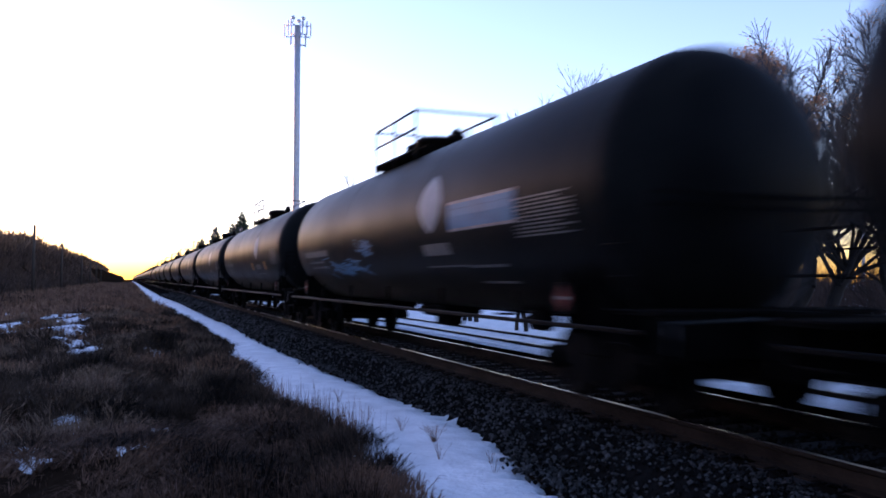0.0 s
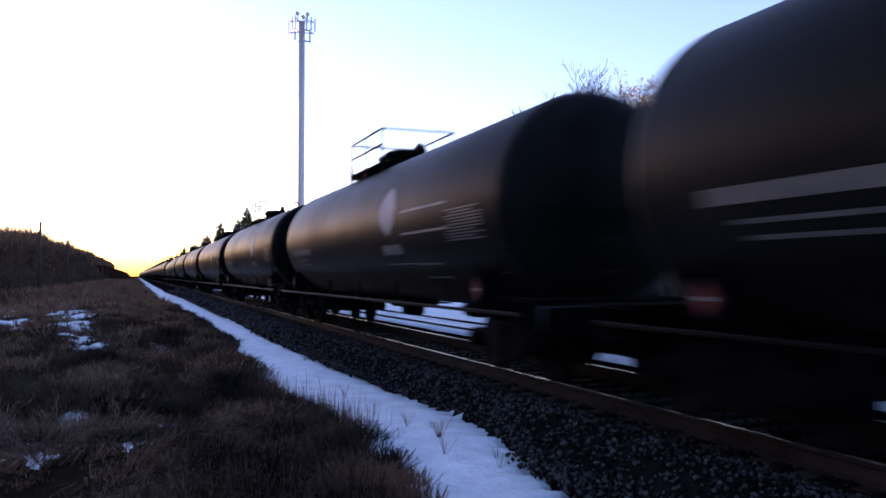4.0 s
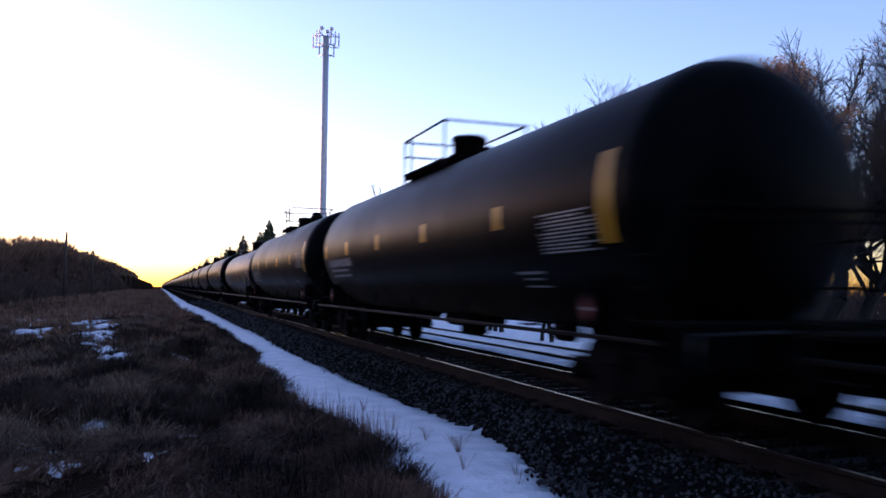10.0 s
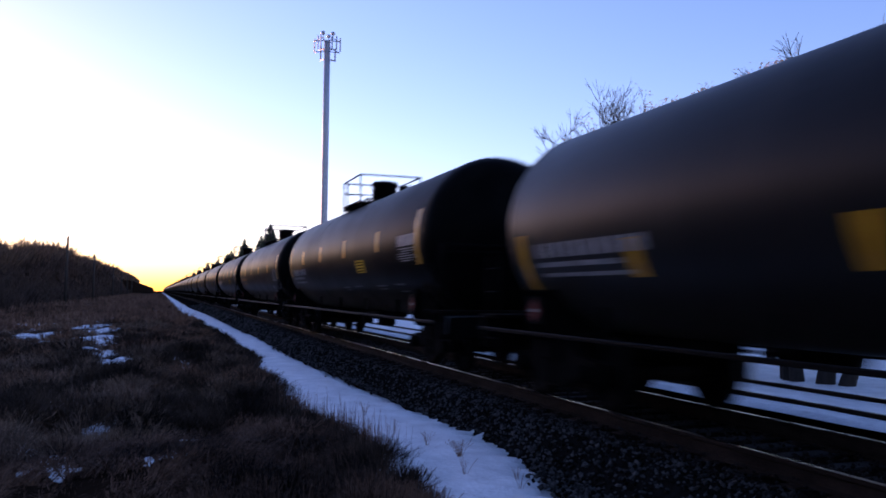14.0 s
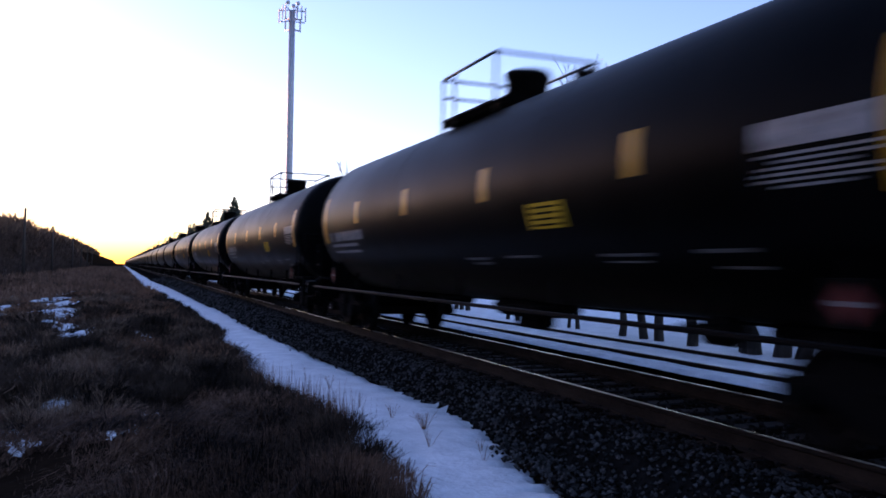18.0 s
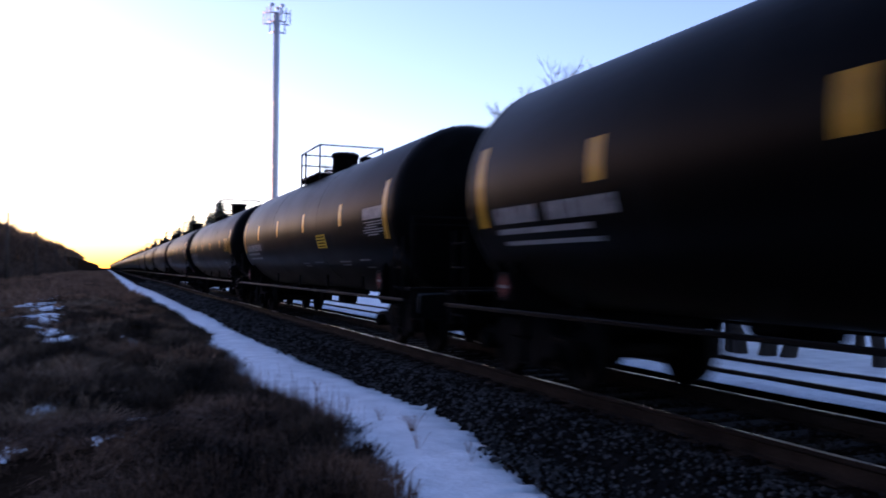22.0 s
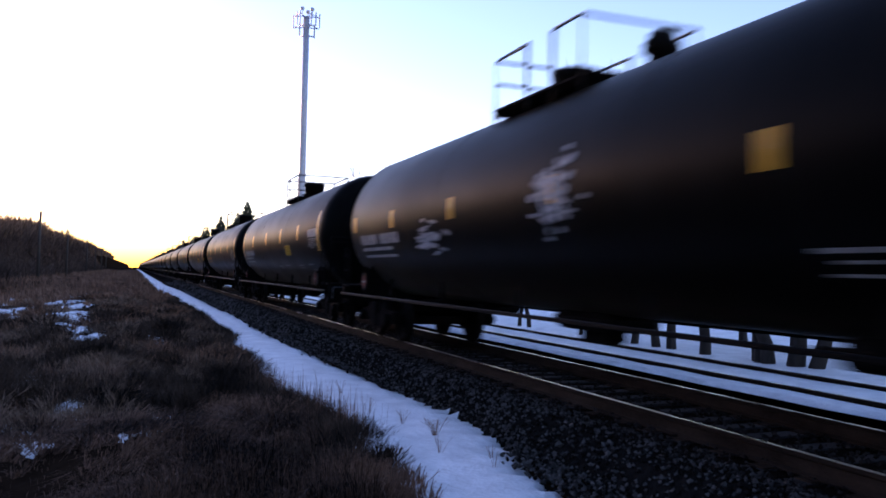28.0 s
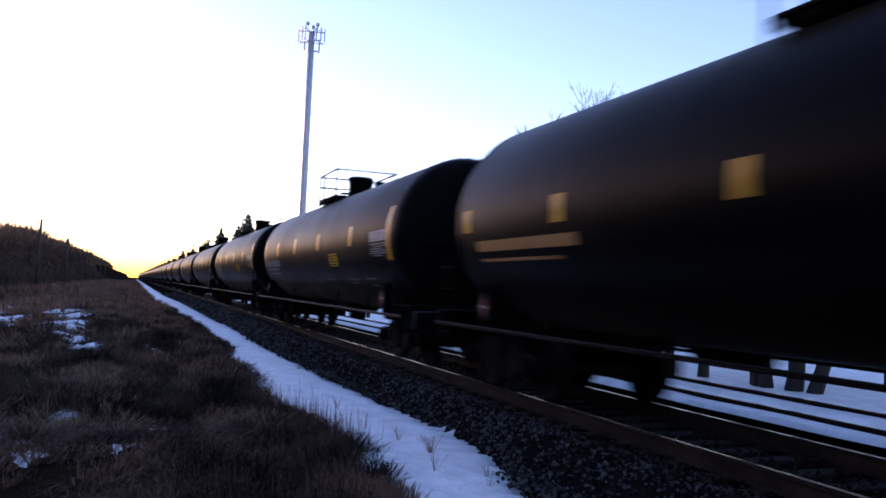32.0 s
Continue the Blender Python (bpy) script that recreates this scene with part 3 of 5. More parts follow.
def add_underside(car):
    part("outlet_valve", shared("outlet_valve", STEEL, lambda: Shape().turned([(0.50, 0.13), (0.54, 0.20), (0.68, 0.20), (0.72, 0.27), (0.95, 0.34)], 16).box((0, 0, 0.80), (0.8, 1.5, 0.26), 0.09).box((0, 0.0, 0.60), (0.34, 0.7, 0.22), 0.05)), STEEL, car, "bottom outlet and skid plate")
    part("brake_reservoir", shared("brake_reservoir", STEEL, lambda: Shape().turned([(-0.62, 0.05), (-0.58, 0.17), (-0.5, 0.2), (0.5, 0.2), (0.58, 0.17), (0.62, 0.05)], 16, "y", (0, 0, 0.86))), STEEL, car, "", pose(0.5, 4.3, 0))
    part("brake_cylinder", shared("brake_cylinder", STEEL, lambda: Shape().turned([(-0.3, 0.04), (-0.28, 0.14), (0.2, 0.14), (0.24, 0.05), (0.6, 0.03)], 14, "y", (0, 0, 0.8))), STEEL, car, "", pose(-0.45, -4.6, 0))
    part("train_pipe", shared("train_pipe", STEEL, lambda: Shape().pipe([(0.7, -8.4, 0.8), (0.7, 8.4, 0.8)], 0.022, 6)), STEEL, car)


def add_top(car, kind, f=1, dy=0.0):
    """Platform, railing and fittings over the manway; f is -1 on a car that runs the other way round."""
    z = TANK_Z + TANK_R
    half, wide, high, y0 = {"late": (1.04, 0.66, 0.66, 0.80), "mid": (1.27, 0.66, 0.70, 0.53), "early": (1.33, 0.66, 0.70, 0.98), "long": (1.32, 0.66, 0.68, 0.80), "low": (0.95, 0.62, 0.58, 0.78)}[kind]
    y0 = y0 * f + dy
    plat = Shape()
    for x in (-1, 1):
        plat.box((x * wide, y0, z - 0.06), (0.42, 2 * half, 0.035))
        for i in range(7):
            plat.box((x * wide, y0 - half + 0.1 + i * (2 * half - 0.2) / 6, z - 0.12), (0.40, 0.04, 0.10))
    for e in (-1, 1):
        plat.box((0, y0 + e * (half - 0.14), z + 0.02), (2 * wide, 0.28, 0.035)).box((0.3, y0 + e * (half - 0.14), z - 0.02), (0.05, 0.2, 0.08)).box((-0.3, y0 + e * (half - 0.14), z - 0.02), (0.05, 0.2, 0.08))
    platform = part("platform", MESH.setdefault(("platform", kind, f, dy), plat.mesh("platform", STEEL)), STEEL, car, "steel grating walkway")
    w = wide + 0.18
    a, b, hi = y0 - half, y0 + half, z + high
    if kind in ("late", "long", "low"):
        tubes = [[(-w, a, hi), (w, a, hi)], [(w, a, hi), (w, b, hi)], [(w, b, hi), (-w, b, hi)], [(-w, b, hi), (-w, a, hi)]]
        tubes += [[(x, y, z - 0.25), (x, y, hi)] for x in (-w, w) for y in (a, b)] + [[(-w, b - 0.5, z - 0.25), (-w, b - 0.5, hi)]]
        tubes += [[(w, a, z + 0.36), (w, b, z + 0.36)], [(-w, b, z + 0.36), (w, b, z + 0.36)]]
    elif kind == "mid":      # a railing in two lengths, with a gap between them
        tubes = [[(x, a + 0.75, z - 0.25), (x, a + 0.75, hi), (x, a, hi), (x, a, z - 0.25)] for x in (-w, w)]
        tubes += [[(x, b - 1.05, z - 0.25), (x, b - 1.05, hi), (x, b, hi), (x, b, z - 0.25)] for x in (-w, w)]
        tubes += [[(-w, a, hi), (w, a, hi)], [(-w, b, hi), (w, b, hi)], [(-w, b, z + 0.36), (w, b, z + 0.36)]]
    else:
        tubes = [[(-w, a, hi), (w, a, hi)], [(w, a, hi), (w, b, hi)], [(w, b, hi), (-w, b, hi)], [(-w, b, hi), (-w, a, hi)]]
        tubes += [[(x, y, z - 0.25), (x, y, hi)] for x in (-w, w) for y in (a, y0, b)]
        tubes += [[(x, a, z + high * 0.5), (x, b, z + high * 0.5)] for x in (-w, w)]
    for i, pts in enumerate(tubes):
        part("railing_tube", MESH.setdefault(("tube", kind, f, dy, i), Shape().pipe(pts, 0.024).mesh("railing_tube", PIPE)), PIPE, platform)
    if kind == "mid":
        part("valve_housing", shared("short_housing", STEEL, lambda: Shape().turned([(-0.1, 0.31), (0.30, 0.31), (0.32, 0.34), (0.40, 0.34), (0.44, 0.30), (0.46, 0.1)], 24)), STEEL, car, "round black protective housing", pose(0, 0.84, z))
        part("relief_valve", shared("large_valve", STEEL, lambda: Shape().turned([(-0.1, 0.18), (0.22, 0.18), (0.24, 0.24), (0.36, 0.24), (0.40, 0.18), (0.50, 0.16), (0.53, 0.05)], 16)), STEEL, car, "", pose(0.1, -1.05, z))
    elif kind in ("late", "long", "low"):
        part("valve_housing", shared("valve_housing", STEEL, lambda: Shape().turned([(-0.1, 0.33), (0.42, 0.33), (0.44, 0.36), (0.52, 0.36), (0.56, 0.32), (0.58, 0.1)], 24)), STEEL, car, "round black protective housing", pose(0, y0 - 0.42 * f, z))
        part("relief_valve", shared("relief_valve", STEEL, lambda: Shape().turned([(-0.1, 0.13), (0.16, 0.13), (0.18, 0.17), (0.26, 0.17), (0.3, 0.06)], 14)), STEEL, car, "", pose(0.15, y0 - (0.95 if kind == "long" else 1.9) * f, z))
    else:
        part("valve_housing", shared("low_housing", STEEL, lambda: Shape().turned([(-0.12, 0.42), (0.22, 0.42), (0.24, 0.46), (0.31, 0.46), (0.37, 0.36), (0.40, 0.1)], 22)), STEEL, car, "low black manway cover", pose(0, y0 - 0.3 * f, z))
        part("relief_valve", shared("tall_valve", STEEL, lambda: Shape().turned([(-0.1, 0.10), (0.24, 0.10), (0.26, 0.15), (0.36, 0.15), (0.42, 0.05)], 14)), STEEL, car, "", pose(-0.15, y0 + 0.85 * f, z))
        part("vent_pipe", shared("vent_pipe", STEEL, lambda: Shape().pipe([(0, 0, -0.1), (0, 0, 0.34), (0, 0.18, 0.44), (0, 0.38, 0.38)], 0.09, 8)), STEEL, car, "", pose(0.25, y0 - 0.9 * f, z))


def bars(parent, mat, rows, name="stencil_line"):
    """Stencilled lines that cannot be read: rows of (y0, y1, a0, a1)."""
    for y0, y1, a0, a1 in rows:
        part(name, MESH.setdefault((name, mat.name, y0, y1, a0, a1), tank_patch(y0, y1, a0, a1).mesh(name, mat)), mat, parent)


def letters(parent, mat, y0, y1, a0, a1, seed, name="stencil_mark"):
    """A row of short blocks the size of large stencilled characters."""
    rnd = random.Random(seed)
    y, rows = y0, []
    while y < y1:
        w = rnd.uniform(0.16, 0.24)
        rows.append((y, min(y + w, y1), a0, a1))
        y += w + (0.30 if rnd.random() < 0.18 else 0.07)
    bars(parent, mat, rows, name)


def splash(seed, yc, ac, ry, ra, n=26):
    """Loose sprayed strokes about a place on the tank's side: thin slanting ovals."""
    rnd = random.Random(seed)
    s = Shape()
    for _ in range(n * 2):
        y, a = rnd.gauss(yc, ry * 0.5), rnd.gauss(ac, ra * 0.4)
        w, h, tilt = rnd.uniform(0.08, 0.28) * ry, rnd.uniform(0.03, 0.12) * ra, rnd.gauss(0, 0.5)
        r = TANK_R + rnd.uniform(0.003, 0.007)
        pts = []
        for q in (r, TANK_R - 0.003):
            for i in range(10):
                t = 2 * math.pi * i / 10
                u, v = math.cos(t) * w * rnd.uniform(0.85, 1.1), math.sin(t) * h
                g = radians(a + v + u * tilt * 12)
                pts.append((-q * math.cos(g), y + u, TANK_Z + q * math.sin(g)))
        s.add(pts, [tuple(range(9, -1, -1))] + [(i, (i + 1) % 10, 10 + (i + 1) % 10, 10 + i) for i in range(10)])
    return s


def head_bars(car):
    """Rows of small stencilled lines on the domed front."""
    for i, z in enumerate((0.42, 0.33, 0.25, 0.17)):
        s, pts = Shape(), []
        x0, x1 = (0.25, 0.95) if i == 0 else (0.35, 0.95)
        for j in range(6):
            x = x0 + (x1 - x0) * j / 5
            for dz in (0.0, 0.05):
                y = -CYL - HEAD * math.sqrt(max(0.0, 1 - (x * x + (z + dz) ** 2) / TANK_R ** 2)) - 0.006
                pts.append((x, y, TANK_Z + z + dz))
        faces = [(2 * j, 2 * j + 2, 2 * j + 3, 2 * j + 1) for j in range(5)]
        back = [(x, y + 0.004, zz) for x, y, zz in pts]
        n = len(pts)
        s.add(pts + back, faces + [tuple(n + q for q in reversed(f)) for f in faces])
        part("head_stencil", MESH.setdefault(("head", i), s.mesh("head_stencil", WHITE)), WHITE, car)


def head_streak(car):
    """A sprayed streak across the upper part of the domed front."""
    pts = []
    for j in range(9):
        u = j / 8
        x, z = 0.30 + 0.65 * u, 0.42 + 0.34 * u - 0.12 * math.sin(math.pi * u)
        for dz in (-0.03 - 0.03 * u, 0.03 + 0.03 * u):
            y = -CYL - HEAD * math.sqrt(max(0.0, 1 - (x * x + (z + dz) ** 2) / TANK_R ** 2))
            pts += [(x, y - 0.005, TANK_Z + z + dz), (x, y + 0.003, TANK_Z + z + dz)]
    faces = []
    for j in range(8):
        k = 4 * j
        faces += [(k, k + 4, k + 6, k + 2), (k + 1, k + 3, k + 7, k + 5), (k, k + 1, k + 5, k + 4), (k + 2, k + 6, k + 7, k + 3)]
    faces += [(0, 2, 3, 1), (32, 33, 35, 34)]
    part("graffiti", Shape().add(pts, faces), SPRAY_WHITE, car, "white sprayed streak")


def disc(yc, ac, ry, ra, mat, car, name, label, points=20, diamond=0.0):
    """A flat round or diamond mark that follows the tank's side."""
    n = points
    s = Shape()
    # rings of triangles from the middle out, kept on the curve by three steps
    rings = [0.0, 0.35, 0.7, 1.0]
    pts = []
    for off in (0.005, -0.003):
        for q in rings:
            for i in range(n):
                t = 2 * math.pi * i / n
                u, v = math.cos(t), math.sin(t)
                k = (1 - diamond + diamond / (abs(u) + abs(v))) * max(q, 0.01)
                a = radians(ac + ra * v * k)
                r = TANK_R + off
                pts.append((-r * math.cos(a), yc + ry * u * k, TANK_Z + r * math.sin(a)))
    m = len(rings) * n
    faces = [(q * n + i, (q + 1) * n + i, (q + 1) * n + (i + 1) % n, q * n + (i + 1) % n) for q in range(len(rings) - 1) for i in range(n)]
    s.add(pts, [f[::-1] for f in faces] + [tuple(m + j for j in f) for f in faces])
    return part(name, s, mat, car, label)


def end_stripe(car, mat, top, low, rear=None):
    for y in (-CYL + 0.30, CYL - 0.30):
        if y > 0 and rear:
            top, low = rear
        part("end_stripe", MESH.setdefault(("end_stripe", mat.name, top, low, y), tank_patch(y - 0.095, y + 0.095, low, top).mesh("end_stripe", mat)), mat, car, "yellow reflective stripe")


def reflectors(car, mat, top, low, ys=(4.85, 1.9, -1.28, -4.6), wide=0.2):
    for y in ys:
        part("reflector", MESH.setdefault(("reflector", mat.name, top, low, y, wide), tank_patch(y - wide / 2, y + wide / 2, low, top).mesh("reflector", mat)), mat, car, "yellow reflective patch")


def data_panel(car, mat, top, rows, y0=-7.25, y1=-5.9, solid=0.0):
    """The block of small print near the car's front."""
    lines = []
    if solid:
        lines.append((y0, y1, top - solid, top))
        top -= solid + 1.6
    rnd = random.Random(rows)
    for i in range(rows * 5 // 3):
        lines.append((y0 + rnd.choice((0, 0, 0.12, 0.3)), y1 - rnd.choice((0, 0.05, 0.2)), top - 0.8, top))
        top -= 1.75
    bars(car, mat, lines)


def number_block(car, mat, seed, y0=4.6, y1=7.1, top=-10.5):
    letters(car, mat, y0, y1, top - 7.5, top, seed)
    bars(car, mat, [(y0 + 0.5, y1, top - 12.5, top - 10), (y0 + 0.35, y1 - 0.1, top - 18, top - 16)])


def small_lines(car, mat):
    bars(car, mat, [(-0.9, -0.2, -36.5, -35), (-0.95, -0.35, -39.5, -38), (-2.3, -1.5, -35.5, -34.3), (-4.55, -3.75, -35.5, -34.3), (-4.45, -3.8, -38.5, -37.7), (-5.9, -5.25, -34.5, -33.2), (-5.95, -5.45, -41, -40)])


def yellow_sign(car):
    sign = part("warning_sign", MESH.setdefault("warning_sign", tank_patch(-3.27, -2.49, -21.5, -10, 0.004).mesh("warning_sign", SIGN_YELLOW)), SIGN_YELLOW, car, "yellow warning panel with dark print")
    for i in range(4):
        a = -11.5 - 2.6 * i
        part("sign_line", MESH.setdefault(("sign_line", i), tank_patch(-3.19, -2.57, a - 1.0, a, 0.007).mesh("sign_line", STEEL)), STEEL, sign)


def placard(car):
    for y in (-6.95, 6.95):
        holder = part("placard_holder", shared("placard_holder", STEEL, lambda: Shape().box((0, 0, 0), (0.02, 0.34, 0.34), 0.008).box((0.03, 0, 0.16), (0.06, 0.05, 0.05)).box((0.03, 0, -0.22), (0.05, 0.05, 0.12))), STEEL, car, "", pose(-1.40, y, 1.17))
        part("placard", shared("placard", RED, lambda: Shape().box((-0.014, 0, 0), (0.006, 0.21, 0.21), 0.0, Matrix.Rotation(radians(45), 3, "X"))), RED, holder, "faded red diamond placard")
        part("placard_bar", shared("placard_bar", WHITE, lambda: Shape().box((-0.019, 0, 0), (0.004, 0.17, 0.035))), WHITE, holder)


# ---- far things ----
def tower():
    t = thing("cell_tower", "tall grey steel monopole with antenna frames on top", "tower", pose(22.95, 121.0, -0.45))
    part("mast", Shape().turned([(0, 0.60), (13, 0.55), (26, 0.50), (40.1, 0.46), (40.15, 0.3)], 16), GALV, t, "tapered grey pole")
    tip = 41.5
    for i in range(3):
        a = radians(195 + 120 * i)
        c, s = math.cos(a), math.sin(a)
        p = lambda u, v, w: (c * u - s * v, s * u + c * v, w)
        drop = (0.0, 0.0, 0.9)[i]
        for w in (tip - 3.1, tip - 1.4):
            part("antenna_rail", Shape().pipe([p(0.4, 0, w - drop), p(1.45, -1.1, w - drop), p(1.45, 1.1, w - drop), p(0.42, 0.05, w - drop)], 0.06, 6), GALV, t)
        for v in (-1.1, 0.1, 1.1):
            part("antenna_panel", Shape().box(p(1.6, v, tip - 2.2 - drop + 0.3 * (v > 0)), (0.14, 0.22, 2.1), 0.03, Matrix.Rotation(a, 3, "Z")), GALV, t)
    for x, y, h in ((0.9, 0.2, 0.9), (-0.7, -0.3, 0.7), (0.3, 0.5, 0.5)):
        part("dish", Shape().turned([(-0.08, 0.1), (-0.02, 0.30), (0.06, 0.32), (0.08, 0.05)], 12, "y"), GALV, t, "", pose(x, y, tip - 1.0 + h))
        part("dish_mount", Shape().pipe([(x, y, tip - 1.0 + h), (x, y, tip - 1.4), (x * 0.3, y * 0.3, tip - 1.6)], 0.05, 6), GALV, t)


def pole(y, h, lean):
    base = ground_z(-11.7, y)
    t = thing("utility_pole", "weathered wooden pole standing in dead grass", "pole", pose(-11.7, y, base - 0.3, lean, 0.6, 0), "poles along the line")
    part("shaft", Shape().turned([(0, 0.20), (h * 0.5, 0.18), (h, 0.15), (h + 0.05, 0.04)], 10), POLEWOOD, t, "round weathered timber")
    part("cap_pin", Shape().turned([(h, 0.03), (h + 0.2, 0.03), (h + 0.22, 0.06), (h + 0.32, 0.05), (h + 0.36, 0.02)], 8), CERAMIC, t)


def spruce(x, y, h, seed):
    rnd = random.Random(seed)
    t = thing("spruce_tree", "dark green spruce with a ragged pointed crown", "tree", pose(x, y, -0.5), "spruces beyond the line")
    part("trunk", Shape().turned([(0, 0.22), (h * 0.5, 0.12), (h * 0.98, 0.02)], 8), BARK, t)
    s = Shape()
    z = h * 0.35
    while z < h - 0.15:
        reach = 3.1 * (1 - math.exp(-(h - z) / 5.0)) + 0.08
        for i in range(22):
            a = rnd.uniform(0, 2 * math.pi)
            r = reach * rnd.uniform(0.45, 1.12)
            d = Vector((math.cos(a), math.sin(a), 0))
            side = Vector((-d.y, d.x, 0))
            root, tip = Vector((0, 0, z)), d * r + Vector((0, 0, z - r * rnd.uniform(-0.1, 0.38)))
            wide = 0.05 + r * rnd.uniform(0.09, 0.17)
            mid = root.lerp(tip, 0.55) - Vector((0, 0, 0.06 * r))
            up, low = Vector((0, 0, 0.06 + 0.05 * r)), Vector((0, 0, 0.10 + 0.12 * r))
            pts = [root, mid + side * wide, mid + up, mid - side * wide, tip, mid - low]
            s.add(pts, [(0, 1, 2), (0, 2, 3), (1, 4, 2), (2, 4, 3), (0, 5, 1), (0, 3, 5), (1, 5, 4), (5, 3, 4)])
        z += rnd.uniform(0.20, 0.34)
    s.tube((0, 0, h - 0.7), (0, 0, h + 0.1), 0.10, 0.02, 5)
    part("crown", s, NEEDLE, t, "drooping needle-covered boughs")


def shoot(s, rnd, p, q, r0, r1, n, bend=0.12):
    """A bent, tapering shoot from p to q; returns points along it."""
    w = (q - p).length * bend
    m1 = p.lerp(q, 0.35) + Vector((rnd.gauss(0, w), rnd.gauss(0, w), rnd.gauss(0, w)))
    m2 = p.lerp(q, 0.7) + Vector((rnd.gauss(0, w), rnd.gauss(0, w), rnd.gauss(0, w)))
    rr = [r0, r0 + (r1 - r0) * 0.4, r0 + (r1 - r0) * 0.75, r1]
    pts = [p, m1, m2, q]
    for i in range(3):
        s.tube(pts[i], pts[i + 1], rr[i], rr[i + 1], n, False)
    return pts, rr


def bare_tree(x, y, h, seed, trunks, r=0.15, leaves=0, dense=1.0, label="bare tree with fine twigs standing in snow", low=0.34):
    """Trunks, limbs, branches and twigs that fill an uneven crown."""
    rnd = random.Random(seed)
    t = thing("bare_tree", label, "tree", pose(x, y, -0.14), "trees beyond the siding")
    wood, twigs, ends = Shape(), Shape(), []

    def spray(d, spread, up):
        return (d + Vector((rnd.gauss(0, spread), rnd.gauss(0, spread), rnd.gauss(up, spread * 0.7)))).normalized()

    for dx, dy, lean_x, lean_y, scale in trunks:
        base, d = Vector((dx, dy, 0)), Vector((lean_x, lean_y, 1))
        th = h * scale
        fork = base + d * th * low
        wood.tube(base - Vector((0, 0, 0.1)), base + d * 0.3, r * scale * 1.0, r * scale * 0.85, 8, False)
        tp, tr = shoot(wood, rnd, base + d * 0.3, fork, r * scale * 0.85, r * scale * 0.7, 8, 0.05)
        crown = fork + Vector((lean_x * th * 0.15, lean_y * th * 0.15, th * 0.30))
        for _ in range(int(13 * dense)):
            a, up = rnd.uniform(0, 2 * math.pi), rnd.uniform(-0.6, 1.0)
            k = math.sqrt(max(0.0, 1 - up * up)) * rnd.uniform(0.7, 1.1)
            goal = crown + Vector((math.cos(a) * k * th * 0.25, math.sin(a) * k * th * 0.25, up * th * 0.25))
            start = tp[rnd.choice((2, 3, 3))]
            lp, lr = shoot(wood, rnd, start, goal, r * scale * 0.30, 0.008, 5, 0.10)
            for _ in range(11):
                u = rnd.uniform(0.9, 2.99)
                i = int(u)
                p = lp[i].lerp(lp[i + 1], u - i)
                along_limb = (lp[i + 1] - lp[i]).normalized()
                q = p + spray(along_limb * 0.9, 0.5, 0.25) * th * rnd.uniform(0.06, 0.12)
                bp, br = shoot(twigs, rnd, p, q, 0.010, 0.006, 3, 0.08)
                for _ in range(8):
                    u = rnd.uniform(0.5, 2.99)
                    i = int(u)
                    p2 = bp[i].lerp(bp[i + 1], u - i)
                    q2 = p2 + spray((q - p).normalized(), 0.45, 0.2) * th * rnd.uniform(0.035, 0.085)
                    twigs.tube(p2, q2, 0.0065, 0.0045, 3, False)
                    ends.append(q2)
                    for _ in range(3):
                        p3 = p2.lerp(q2, rnd.uniform(0.2, 0.9))
                        q3 = p3 + spray((q2 - p2).normalized(), 0.45, 0.15) * th * rnd.uniform(0.02, 0.05)
                        twigs.tube(p3, q3, 0.005, 0.0035, 3, False)
                        ends.append(q3)
    k = 0.965 * h / sorted(p[2] for p in twigs.v)[int(0.99 * len(twigs.v))]
    for q in (wood, twigs):
        q.v = [(a * k, b * k, c * k) for a, b, c in q.v]
    ends = [p * k for p in ends]
    part("trunk", wood, BARK, t, "leaning grey-brown trunk and limbs")
    part("crown", twigs, TWIG, t, "tangle of thin bare twigs")
    if leaves:
        s = Shape()
        spots = [p for p in ends if p.z > h * 0.72 and noise.noise(p * 0.9 + Vector((seed, 0, 0))) > -0.05]
        for _ in range(leaves):
            c = rnd.choice(spots) + Vector((rnd.gauss(0, 0.07), rnd.gauss(0, 0.07), rnd.gauss(0, 0.07)))
            u = Vector((rnd.gauss(0, 1), rnd.gauss(0, 1), rnd.gauss(0, 1))).normalized() * rnd.uniform(0.022, 0.042)
            w = u.orthogonal().normalized() * rnd.uniform(0.014, 0.025)
            s.add([c - u, c + w, c + u, c - w], [(0, 1, 2, 3)])
        tagged(part("dead_leaves", s, LEAF, t, "clinging rust-brown dead leaves"), kind="stuff")


